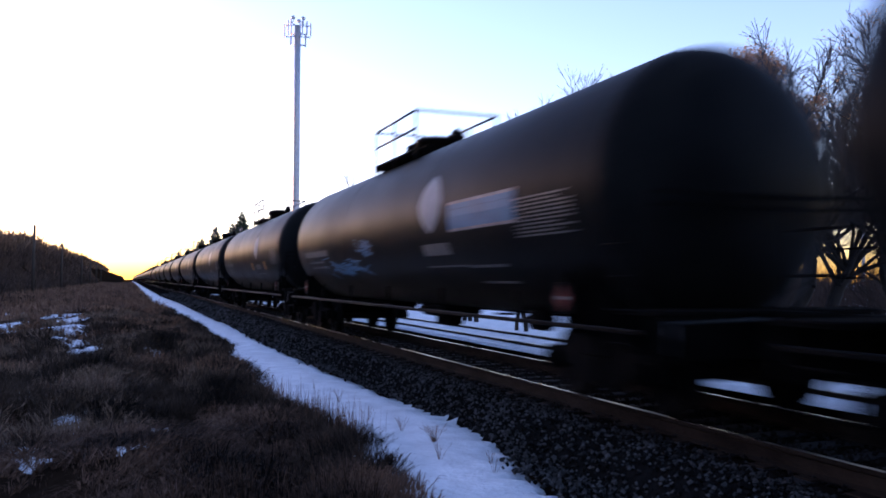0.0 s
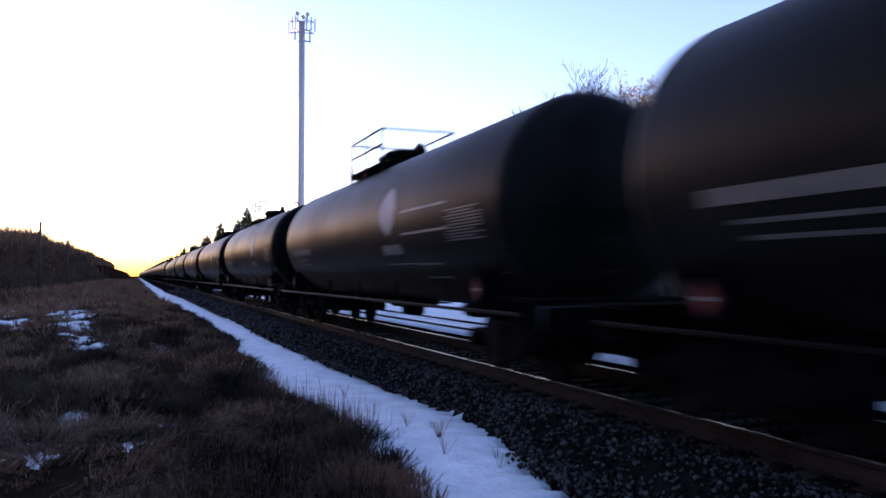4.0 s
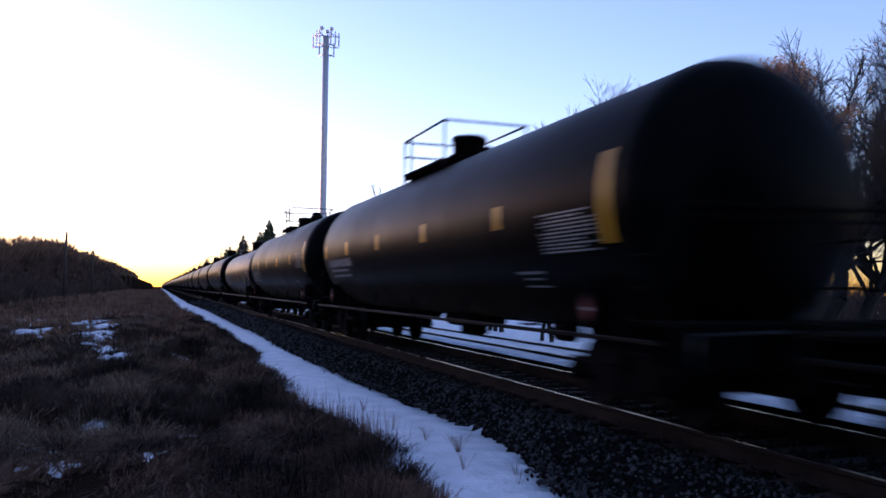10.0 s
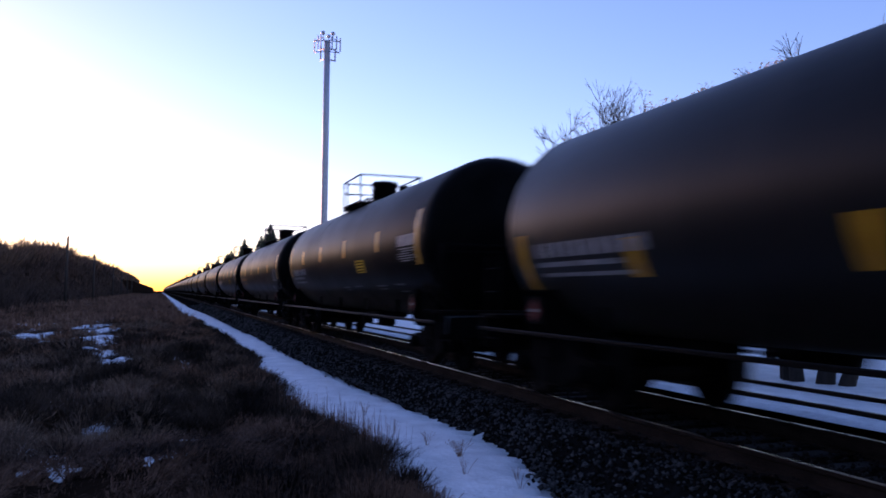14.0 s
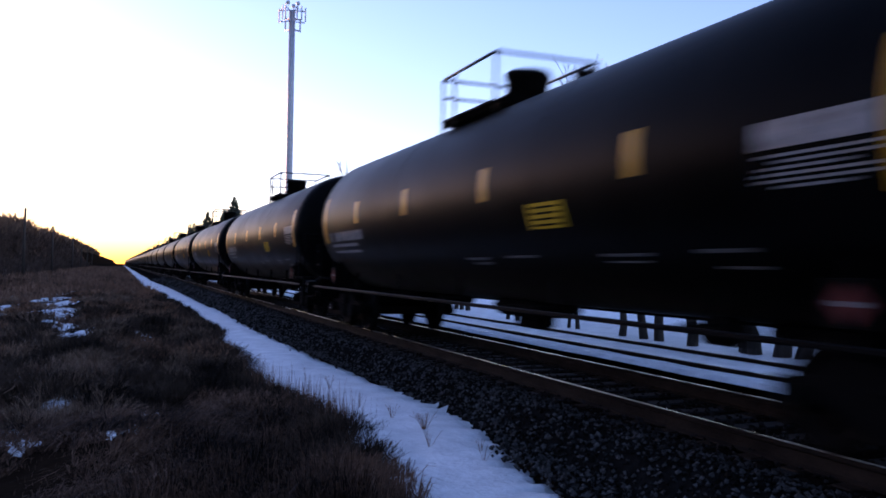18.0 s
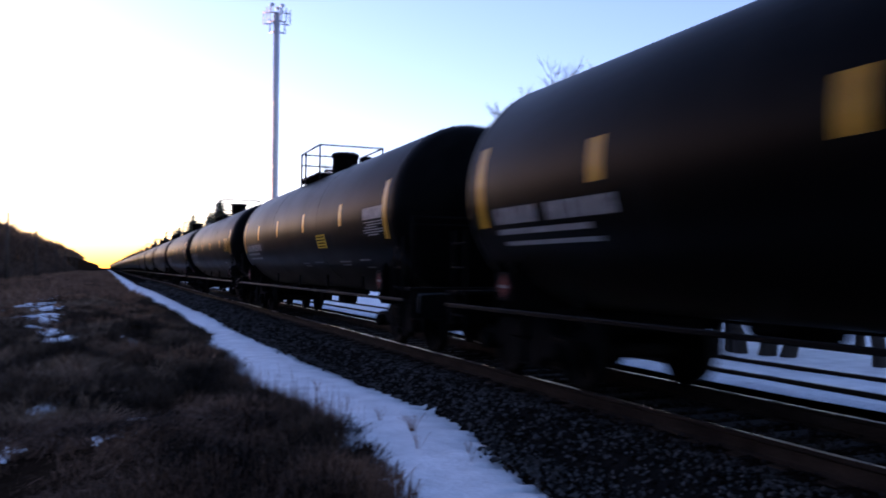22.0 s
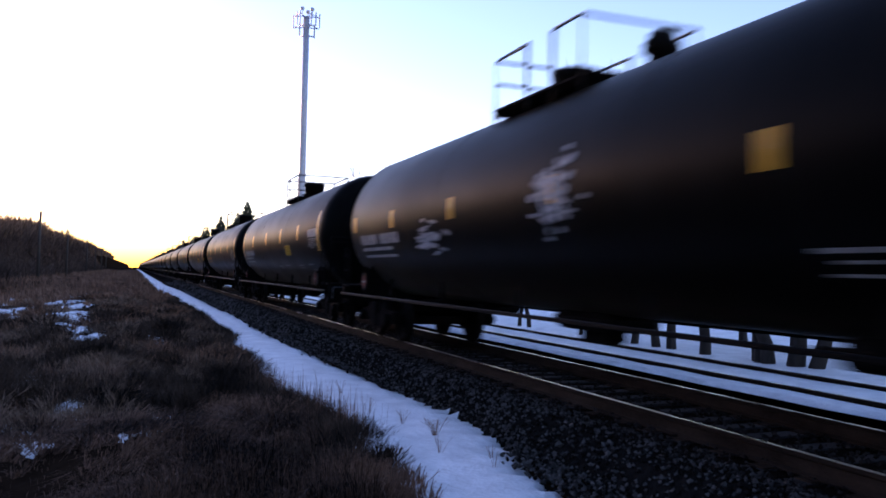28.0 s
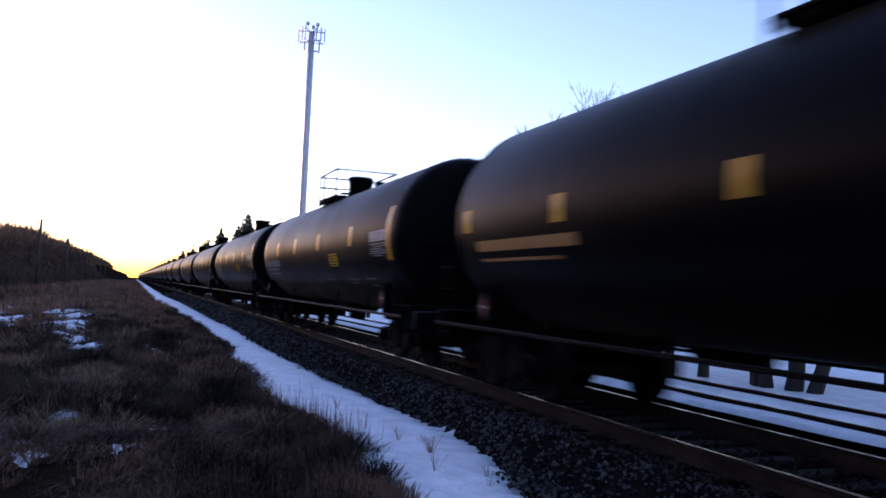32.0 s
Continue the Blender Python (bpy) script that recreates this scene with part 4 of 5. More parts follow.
def shrub_belt(name, count, seed, place, tall, label, mat=None, stout=0.010):
    """Many bare shrubs in one mesh; place gives (x, y) from a random source."""
    rnd = random.Random(seed)
    s = Shape()
    for _ in range(count):
        x, y, far = place(rnd)
        z = ground_z(x, y)
        h = tall * rnd.uniform(0.55, 1.2)
        thick = stout * max(1.0, far / 80)
        for _ in range(11):
            a, lean = rnd.uniform(0, 2 * math.pi), rnd.uniform(0.1, 0.95)
            p = Vector((x + rnd.gauss(0, 0.35), y + rnd.gauss(0, 0.35), z - 0.1))
            d = Vector((math.cos(a) * lean, math.sin(a) * lean, 1)).normalized()
            q = p + d * h * rnd.uniform(0.5, 0.75)
            s.tube(p, q, thick * 1.6, thick, 3, False, False)
            for _ in range(3):
                e = (d + Vector((rnd.gauss(0, 0.45), rnd.gauss(0, 0.45), rnd.gauss(0.1, 0.3)))).normalized()
                m = p.lerp(q, rnd.uniform(0.45, 1.0))
                s.tube(m, m + e * h * rnd.uniform(0.2, 0.45), thick, thick * 0.4, 3, False, False)
    ob = part(name, s, mat or TWIG)
    tagged(ob, label, "shrubs", kind="stuff")


def on_ridge(rnd):
    y = 60 + 760 * rnd.random() ** 2.0
    return -rnd.uniform(18.5, 23.0), y, y


def on_bank(rnd):
    y = 40 + 330 * rnd.random() ** 1.5
    return -rnd.uniform(12.5, 19.5), y, y


def on_field_edge(rnd):
    return rnd.uniform(26, 48), rnd.uniform(-6, 110), 45


tower()
for y, h, lean in ((118, 8.9, 0.3), (165, 8.8, -0.5), (232, 9.0, 0.4), (282, 8.8, 0.0), (334, 8.9, 0.5), (388, 8.8, -0.3)):
    pole(y, h, lean)
for i, (y, h) in enumerate(((160, 15.4), (175, 13.2), (189, 15.0), (211, 15.6), (222, 13.2), (238, 13.6), (252, 14.5), (268, 13.6), (287, 15.2), (308, 13.6), (330, 14.2), (352, 13.6), (377, 14.9), (420, 13.8), (476, 14.0), (520, 13.6), (560, 14.0), (610, 13.8), (667, 14.6))):
    spruce(20.0 + (i % 3) * 0.8, y, h, 40 + i)
OAK = "tree with rust-brown dead leaves in its crown, standing in snow"
bare_tree(12.35, 12.75, 6.5, 11, ((0, 0, 0.22, -0.02, 1.0), (0.1, -0.3, 0.42, -0.12, 0.85), (-0.1, 0.45, -0.05, 0.12, 0.82)), 0.15, 1500, 1.3, "leaning bare tree with a few brown leaves, standing in snow", 0.26)
bare_tree(12.22, 13.55, 6.15, 12, ((0, 0, 0.02, 0.04, 1.0), (0.1, 0.2, 0, 0.1, 0.8)), 0.13, 60000, 1.2, OAK)
bare_tree(12.13, 15.2, 6.05, 13, ((0, 0, 0.02, -0.03, 1.0),), 0.14, 5000, 1.1, OAK)
bare_tree(12.13, 16.43, 6.1, 14, ((0, 0, -0.02, 0.05, 1.0),), 0.12, 9000, 1.2, OAK)
bare_tree(12.13, 17.57, 6.5, 15, ((0, -0.5, 0.0, 0.28, 1.0), (0, 0.4, 0.0, -0.28, 0.9)), 0.11, 6000, 1.1, OAK)
bare_tree(12.22, 20.34, 7.43, 16, ((0, 0, 0.0, 0.15, 1.0), (0, 0.5, 0.1, -0.05, 0.8)), 0.07)
bare_tree(12.13, 23.97, 5.2, 17, ((0, 0, 0, 0.2, 1.0), (0, 0.7, 0.0, -0.1, 0.9)), 0.08, 0, 0.6)
bare_tree(12.99, 30.08, 5.62, 18, ((0, 0, 0, 0.1, 1.0), (0, 0.6, 0, 0.1, 0.9), (0, 1.2, 0.1, -0.15, 0.9)), 0.11, 0, 0.5)
bare_tree(12.32, 43.93, 7.72, 19, ((0, 0, 0.05, 0.05, 1.0),), 0.11)
bare_tree(12.80, 38.68, 6.38, 20, ((0, 0, -0.05, 0.05, 1.0),), 0.10, 0, 0.7)
bare_tree(12.80, 10.50, 6.38, 21, ((0, 0, 0.05, 0.1, 1.0), (0.3, -0.4, 0.1, -0.2, 0.9)), 0.13, 1200, 1.1, OAK)
bare_tree(13.18, 8.50, 6.19, 22, ((0, 0, 0.0, -0.1, 1.0), (0.2, 0.3, 0.1, 0.1, 0.9)), 0.13)
bare_tree(16.23, 13.85, 6.57, 23, ((0, 0, 0.05, 0.1, 1.0),), 0.12)
bare_tree(15.76, 18.14, 6.95, 24, ((0, 0, 0.0, 0.1, 1.0),), 0.12)
shrub_belt("ridge_shrubs", 460, 5, on_ridge, 4.3, "bare brown shrubs along the top of the bank", SHRUB, 0.026)
shrub_belt("bank_shrubs", 1100, 6, on_bank, 2.2, "low bare shrubs on the dark bank", BRAMBLE, 0.018)
shrub_belt("field_shrubs", 1300, 7, on_field_edge, 3.3, "reddish bare shrubs at the edge of the snowy field", THICKET, 0.016)


# ---- grass, stalks and snow patches ----
def blades(name, count, seed, place, tall, wide, label, mat=GRASS, droop=0.75):
    rnd = np.random.default_rng(seed)
    pts, faces = [], []
    made = 0
    while made < count:
        x, y, h, w = place(rnd)
        z = max(ground_z(x, y), bed_z(x) - 0.6)
        if 2.4 < x < 4.0:
            z = -0.33
        a, lean = rnd.uniform(0, 2 * math.pi), rnd.uniform(0.02, droop)
        c, s = math.cos(a), math.sin(a)
        b = a + rnd.uniform(-1.4, 1.4)
        u, v = -math.sin(b) * w / 2, math.cos(b) * w / 2
        h *= tall * rnd.uniform(0.5, 1.2)
        w *= wide
        u, v = u * wide, v * wide
        k = len(pts)
        pts += [(x - u, y - v, z - 0.03), (x + u, y + v, z - 0.03),
                (x + c * lean * h * 0.3 + u * 0.8, y + s * lean * h * 0.3 + v * 0.8, z + h * 0.6), (x + c * lean * h * 0.3 - u * 0.8, y + s * lean * h * 0.3 - v * 0.8, z + h * 0.6),
                (x + c * lean * h, y + s * lean * h, z + h * (1.0 - 0.35 * lean))]
        faces += [(k, k + 1, k + 2, k + 3), (k + 3, k + 2, k + 4)]
        made += 1
    ob = part(name, Shape().add(pts, faces), mat)
    return tagged(ob, label, "grass", kind="stuff")


SNOWY = ((-1.05, 21.5, 0.50, 2.6), (-1.4, 25.0, 0.62, 3.4), (-1.8, 30.0, 0.70, 4.2), (-2.4, 38.0, 0.9, 5.5), (-2.9, 47.0, 1.1, 6.5), (-4.1, 33.5, 0.5, 2.8), (-5.2, 40.0, 0.8, 5.0), (-6.6, 50.0, 1.0, 5.0),
         (-0.3, 72.0, 0.35, 9.0), (0.48, 21.0, 0.25, 0.8), (1.9, 32.5, 0.22, 2.0), (1.88, 18.0, 0.14, 0.9), (-1.45, 13.5, 0.2, 1.2), (-0.65, 11.3, 0.22, 1.0), (-1.3, 10.6, 0.2, 0.6), (-0.8, 10.3, 0.08, 0.3),
         (-1.1, 9.2, 0.24, 0.75), (-0.78, 8.5, 0.13, 0.3), (0.41, 11.35, 0.12, 0.42), (0.12, 10.55, 0.09, 0.26), (0.46, 10.45, 0.11, 0.36), (0.17, 9.0, 0.17, 0.42), (-0.04, 8.2, 0.07, 0.36), (1.15, 12.9, 0.09, 0.22), (1.42, 13.8, 0.06, 0.18), (-8.5, 44.0, 1.5, 4.0))
TRACK_DIR = (0.53, 0.848)      # the way the flattened grass lies


def worn(x, y):
    """How far the grass is trodden flat, on a strip that crosses the foreground aslant."""
    off = (x - 0.3) * TRACK_DIR[1] - (y - 9.4) * TRACK_DIR[0]
    return smooth(1.5, 0.7, abs(off + 0.15 * noise.noise((y * 0.8, x, 3)))) * smooth(13.5, 10.5, y)


def bare_spot(x, y):
    """Where old snow still shows between the tufts."""
    best = max(1 - ((x - a) / c) ** 2 - ((y - b) / d) ** 2 for a, b, c, d in SNOWY)
    return 0.3 + 0.5 * max(-1.5, best) + 0.30 * noise.noise((x * 2.2, y * 1.3, 5))


def tufts(name, count, seed, label, y0, y1, power, mat):
    """Tussocks of drooping blades; the blades of one tussock spread from its foot."""
    rnd = np.random.default_rng(seed)
    pts, faces, made = [], [], 0
    while made < count:
        y = y0 + (y1 - y0) * rnd.random() ** power
        x = 2.75 - (3.2 + 0.52 * abs(y)) * rnd.random() ** 1.1
        if x > edge_left(y) + 0.10 + 0.30 * noise.noise((y * 1.3, 1, 1)) or (bare_spot(x, y) > 0.40 and rnd.random() < 0.6):
            continue
        lush = 0.55 + 0.9 * noise.noise((x * 0.7, y * 0.5, 8)) + 0.5 * noise.noise((x * 2.1, y * 1.7, 3))
        if lush < 0.15 or rnd.random() > 0.35 + lush:
            continue
        made += 1
        size = min(1.35, 0.45 + 0.65 * lush) * rnd.uniform(0.7, 1.2)
        flat = worn(x, y)
        if x > edge_left(y) - 0.25:
            size *= 0.75
        foot = ground_z(x, y) if x < 2.2 else -0.34
        comb = rnd.uniform(0, 2 * math.pi) if rnd.random() > flat else math.atan2(TRACK_DIR[1], TRACK_DIR[0]) + rnd.normal(0, 0.25) + (math.pi if rnd.random() < 0.3 else 0)
        pull = rnd.uniform(0.1, 0.6) + 1.2 * flat
        grow = max(1.0, y / 10)
        for _ in range(15):
            a = rnd.uniform(0, 2 * math.pi)
            c, s = math.cos(a) + pull * math.cos(comb), math.sin(a) + pull * math.sin(comb)
            off = rnd.uniform(0, 0.07)
            bx, by = x + c * off * size, y + s * off * size
            length, lean = 0.30 * size * rnd.uniform(0.5, 1.15), min(1.45, rnd.uniform(0.15, 1.15) + 0.9 * flat)
            w = 0.0042 * grow * rnd.uniform(0.6, 1.3)
            b = rnd.uniform(0, math.pi)
            u, v = math.cos(b) * w, math.sin(b) * w
            mx, my, mz = bx + c * lean * length * 0.35, by + s * lean * length * 0.35, foot + length * (0.72 - 0.18 * lean)
            ex, ey, ez = bx + c * lean * length * 0.95, by + s * lean * length * 0.95, foot + length * (1.0 - 0.62 * lean)
            k = len(pts)
            pts += [(bx - u, by - v, foot - 0.02), (bx + u, by + v, foot - 0.02), (mx + u * 0.8, my + v * 0.8, mz), (mx - u * 0.8, my - v * 0.8, mz), (ex, ey, max(ez, foot + 0.02))]
            faces += [(k, k + 1, k + 2, k + 3), (k + 3, k + 2, k + 4)]
    tagged(part(name, Shape().add(pts, faces), mat), label, "grass", kind="stuff")


def mat_grass(rnd):
    while True:
        y = 3.5 + 42 * rnd.random() ** 1.9
        x = 2.7 - (3.0 + 0.55 * y) * rnd.random() ** 1.15
        if x > edge_left(y) + 0.05 + 0.2 * noise.noise((y * 0.8, 1, 1)):
            continue
        if bare_spot(x, y) > 0.38 and rnd.random() < 0.8:
            continue
        return x, y, max(0.3, 0.7 + 0.6 * noise.noise((x * 0.8, y * 0.6, 8))) * (1 - 0.6 * worn(x, y)), 0.009 * max(1.0, y / 9)


def far_grass(rnd):
    y = 46 + 400 * rnd.random() ** 1.7
    return edge_left(y) - 0.1 - (10 + 0.05 * y) * rnd.random(), y, 0.7 + 0.5 * rnd.random(), 0.045 * max(1.0, y / 90)


def stalk_spot(rnd):
    y = 9.2 + 4.6 * rnd.random() ** 1.2
    return edge_left(y) + 0.08 + rnd.normal(0, 0.13), y, rnd.uniform(0.5, 1.25), 0.0055


def edge_stalk(rnd):
    y = 6.0 + 30 * rnd.random()
    return edge_left(y) + rnd.normal(0, 0.13), y, rnd.uniform(0.3, 0.9), 0.006 * max(1.0, y / 14)


def snow_patches():
    """Thin, broken sheets of old snow between the tufts."""
    s, rnd = Shape(), random.Random(21)
    for a, b, c, d in SNOWY:
        k = max(1.0, b / 11)
        dx, dy = 0.022 * k, 0.05 * k
        for i in range(int((a - 1.5 * c) / dx), int((a + 1.5 * c) / dx) + 1):
            for j in range(int((b - 1.5 * d) / dy), int((b + 1.5 * d) / dy) + 1):
                x, y = i * dx, j * dy
                inside = 1.0 - ((x - a) / c) ** 2 - ((y - b) / d) ** 2
                if inside < -1.0 or x > 2.1 or inside + 1.1 * noise.noise((x * 3.0, y * 1.3, 2)) + 1.3 * noise.noise((x * 9 / k ** 0.5, y * 4.5 / k ** 0.5, 6)) < (0.22 if k > 1.2 else 0.42):
                    continue
                x, y = x + rnd.gauss(0, 0.2) * dx, y + rnd.gauss(0, 0.2) * dy
                n, z = 6, ground_z(x, y)
                pts = [(x, y, z + 0.03 + 0.012 * rnd.random())]
                for q in range(n):
                    t = 2 * math.pi * q / n
                    r = rnd.uniform(0.5, 1.15)
                    pts.append((x + math.cos(t) * dx * r, y + math.sin(t) * dy * r, z + 0.008 + 0.014 * rnd.random()))
                s.add(pts, [(0, 1 + q, 1 + (q + 1) % n) for q in range(n)], True)
    tagged(part("snow_patches", s, SNOW), "broken patches of old snow between grass tufts", "snow", kind="stuff")


def brush(name, count, seed, place, mat, label, stems=70):
    """Rounded clumps of dense fine dead weeds; each stem forks near its tip."""
    rnd = np.random.default_rng(seed)
    pts, faces = [], []
    for _ in range(count):
        x, y, h, wide = place(rnd)
        z = ground_z(x, y) if x < 2.2 else -0.34
        w0 = 0.0036 * max(1.0, y / 9)
        lop = rnd.uniform(-0.3, 0.3, 2)
        for _ in range(stems):
            a, rad = rnd.uniform(0, 2 * math.pi), math.sqrt(rnd.random())
            c, s = math.cos(a), math.sin(a)
            p = Vector((x + c * rad * wide * 0.45, y + s * rad * wide * 0.45, z - 0.03))
            tall = h * (1.0 - 0.55 * rad * rad) * rnd.uniform(0.6, 1.1)
            q = p + Vector(((c * rad * 0.7 + lop[0]) * wide + rnd.normal(0, 0.06), (s * rad * 0.7 + lop[1]) * wide + rnd.normal(0, 0.06), tall * 0.72))
            t = rnd.uniform(0, math.pi)
            u = Vector((math.cos(t), math.sin(t), 0)) * w0
            k = len(pts)
            pts += [p - u, p + u, q + u * 0.7, q - u * 0.7]
            faces.append((k, k + 1, k + 2, k + 3))
            for _ in range(3):
                e = q + Vector((rnd.normal(0, 0.22) * tall, rnd.normal(0, 0.22) * tall, tall * rnd.uniform(0.02, 0.38)))
                m = p.lerp(q, rnd.uniform(0.6, 1.0))
                k = len(pts)
                pts += [m - u * 0.8, m + u * 0.8, e]
                faces.append((k, k + 1, k + 2))
    tagged(part(name, Shape().add(pts, faces), mat), label, "weeds", kind="stuff")


def hummock_spot(rnd):
    while True:
        y = 11.5 + 24 * rnd.random() ** 1.3
        x = 2.2 - (2.4 + 0.34 * y) * rnd.random()
        if x > edge_left(y) - 0.3 or worn(x, y) > 0.4 or bare_spot(x, y) > 0.34 or noise.noise((x * 0.85, y * 0.36, 12)) < 0.0:
            continue
        return x, y, rnd.uniform(0.24, 0.55), rnd.uniform(0.28, 0.6)


def brown_spot(rnd):
    while True:
        y = 9.5 + 42 * rnd.random() ** 1.4
        x = 2.2 - (2.4 + 0.34 * y) * rnd.random()
        if x > edge_left(y) - 0.2 or worn(x, y) > 0.5 or bare_spot(x, y) > 0.36 or noise.noise((x * 0.85, y * 0.36, 12)) > 0.08:
            continue
        return x, y, rnd.uniform(0.2, 0.45), rnd.uniform(0.25, 0.55)


def verge_spot(rnd):
    y = 7.5 + 45 * rnd.random() ** 1.4
    return edge_left(y) + 0.02 - abs(rnd.normal(0, 0.30)), y, rnd.uniform(0.14, 0.40), rnd.uniform(0.16, 0.42)


def rusty_spot(rnd):
    while True:
        y = 16 + 60 * rnd.random() ** 1.3
        x = 1.9 - (2.0 + 0.34 * y) * rnd.random()
        if x > edge_left(y) - 0.4 or bare_spot(x, y) > 0.38 or noise.noise((x * 0.4, y * 0.16, 15)) < 0.0:
            continue
        return x, y, rnd.uniform(0.26, 0.55), rnd.uniform(0.4, 0.8)


snow_patches()
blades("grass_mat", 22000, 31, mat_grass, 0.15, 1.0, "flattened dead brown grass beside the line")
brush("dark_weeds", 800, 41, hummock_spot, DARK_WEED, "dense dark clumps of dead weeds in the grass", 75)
brush("brown_weeds", 800, 44, brown_spot, BROWN_WEED, "rounded brown clumps of dead weeds", 75)
brush("verge_weeds", 520, 42, verge_spot, DARK_WEED, "dark ragged tufts along the snow's edge", 60)
brush("rusty_weeds", 620, 43, rusty_spot, RUSTY_WEED, "rust-brown clumps of dead weeds", 65)
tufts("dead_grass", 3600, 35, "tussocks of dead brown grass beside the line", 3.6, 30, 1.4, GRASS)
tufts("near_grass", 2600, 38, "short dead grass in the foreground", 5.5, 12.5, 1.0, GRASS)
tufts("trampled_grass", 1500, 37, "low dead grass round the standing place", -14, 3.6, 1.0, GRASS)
tufts("reddish_grass", 2000, 36, "reddish tussocks of dead grass farther off", 19, 62, 1.0, FAR_GRASS)
blades("far_grass", 24000, 32, far_grass, 0.55, 1.0, "taller dead reddish grass farther along the line", FAR_GRASS)
blades("grass_stalks", 760, 33, stalk_spot, 0.40, 1.0, "thin upright dead stalks at the snow's edge", FAR_GRASS, 0.22)
blades("edge_stalks", 220, 34, edge_stalk, 0.30, 1.0, "short dead stalks along the snow's edge", GRASS, 0.4)


def sprig(x, y, h, n, seed):
    rnd = random.Random(seed)
    t = thing("dry_sprig", "small dry weed sprig poking out of snow", "weed", pose(x, y, -0.32), "weeds in the snow")
    for _ in range(n):
        a, lean = rnd.uniform(0, 2 * math.pi), rnd.uniform(0.1, 0.8)
        p = Vector((0, 0, -0.02))
        q = Vector((math.cos(a) * lean * h * 0.5, math.sin(a) * lean * h * 0.5, h * 0.6))
        e = Vector((math.cos(a) * lean * h, math.sin(a) * lean * h, h * rnd.uniform(0.8, 1.1)))
        part("stem", Shape().pipe([p, q, e], 0.0017, 4), FAR_GRASS, t)


for i, (x, y, h, n) in enumerate(((3.28, 8.8, 0.22, 26), (3.15, 9.6, 0.18, 9), (3.3, 7.2, 0.16, 6), (3.0, 7.9, 0.18, 8), (2.95, 10.4, 0.2, 9), (3.0, 12.2, 0.2, 9), (3.45, 7.6, 0.14, 6))):
    sprig(x, y, h, n, 60 + i)


def far_post():
    t = thing("metal_post", "slim pale grey metal post behind the thicket", "post", pose(46.2, 41.2, ground_z(46.2, 41.2) - 0.1))
    part("post", Shape().turned([(0, 0.12), (2.8, 0.11), (5.6, 0.10), (5.64, 0.03)], 10), GALV, t, "round galvanised shaft")
    part("post_cap", Shape().turned([(5.6, 0.13), (5.7, 0.13), (5.76, 0.04)], 10), GALV, t)


far_post()


# ---- ballast stones, ties ----
def stones(name, count, seed, place, label):
    rnd = np.random.default_rng(seed)
    pts, faces = [], []
    for _ in range(count):
        x, y, r = place(rnd)
        z = max(bed_z(x), -0.275) if x < 3.95 else bed_z(x)
        k = len(pts)
        q = rnd.uniform(0.6, 1.25, 6) * r
        a = rnd.uniform(0, math.pi)
        c, s = math.cos(a), math.sin(a)
        lift = z + r * rnd.uniform(-0.1, 0.5)
        tilt = rnd.uniform(-0.4, 0.4, 4) * r
        pts += [(x + c * q[0], y + s * q[0], lift + tilt[0]), (x - s * q[1], y + c * q[1], lift + tilt[1]), (x - c * q[2], y - s * q[2], lift + tilt[2]), (x + s * q[3], y - c * q[3], lift + tilt[3]),
                (x + tilt[1], y + tilt[2], lift + q[4] * 0.8), (x, y, lift - q[5] * 0.8)]
        faces += [(k + i, k + (i + 1) % 4, k + 4) for i in range(4)] + [(k + (i + 1) % 4, k + i, k + 5) for i in range(4)]
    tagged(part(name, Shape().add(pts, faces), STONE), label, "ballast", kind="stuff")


def shoulder_spot(rnd):
    y = -3.0 + 100 * rnd.random() ** 2.2
    return edge_right(y) - 0.02 + (4.76 - edge_right(y)) * rnd.random(), y, rnd.uniform(0.016, 0.036) * max(1.0, y / 16)


def crib_spot(rnd):
    y = 2.0 + 40 * rnd.random() ** 1.6
    return rnd.uniform(4.6, 7.9), y, rnd.uniform(0.018, 0.036) * max(1.0, y / 20)


def spill_spot(rnd):
    y = 3.5 + 30 * rnd.random() ** 1.6
    return edge_right(y) + 0.03 - abs(rnd.normal(0, 0.09)), y, rnd.uniform(0.018, 0.042) * max(1.0, y / 16)


stones("ballast_stones", 36000, 51, shoulder_spot, "crushed grey stones on the ballast shoulder")
stones("spilled_stones", 1500, 53, spill_spot, "loose stones spilled onto the snow's edge")
stones("crib_stones", 8000, 52, crib_spot, "dark stones between the ties")


def ties(line, z, count, y0, seed, lift):
    rnd = random.Random(seed)
    me = Shape().box((0, 0, -0.09), (2.6, 0.23, 0.18), 0.012).mesh("tie", TIE)
    plate = Shape().box((0, 0, 0), (0.36, 0.19, 0.02), 0.006).mesh("tie_plate", RAIL)
    for i in range(count):
        tie = part("tie", me, TIE, line, "", pose(rnd.gauss(0, 0.03), y0 + i * 0.52 + rnd.gauss(0, 0.012), lift + rnd.gauss(0, 0.004), 0, 0, rnd.gauss(0, 0.5)))
        if i < 60:
            for x in (-0.752, 0.752):
                part("tie_plate", plate, RAIL, tie, "", pose(x, 0, 0.004))


ties(main_line, 0, 290, -8, 71, 0.0)
far_ties = Shape()
for i in range(900):
    far_ties.box((0, 142.8 + i * 0.52, -0.09), (2.6, 0.23, 0.18))
tagged(part("distant_ties", far_ties, TIE, main_line, "dark wooden ties farther along"), kind="stuff")


# ---- the train ----
SPEED = (13.62, -0.04816, -0.000263, 8.37e-6)


def travelled(t):
    return sum(c * t ** (i + 1) for i, c in enumerate(SPEED))


CARS = []
REVERSED = (12, 18)
PLATFORM_SHIFT = {18: 0.7, 19: 0.25, 13: -0.15}
SHIFT = {8: -0.4}


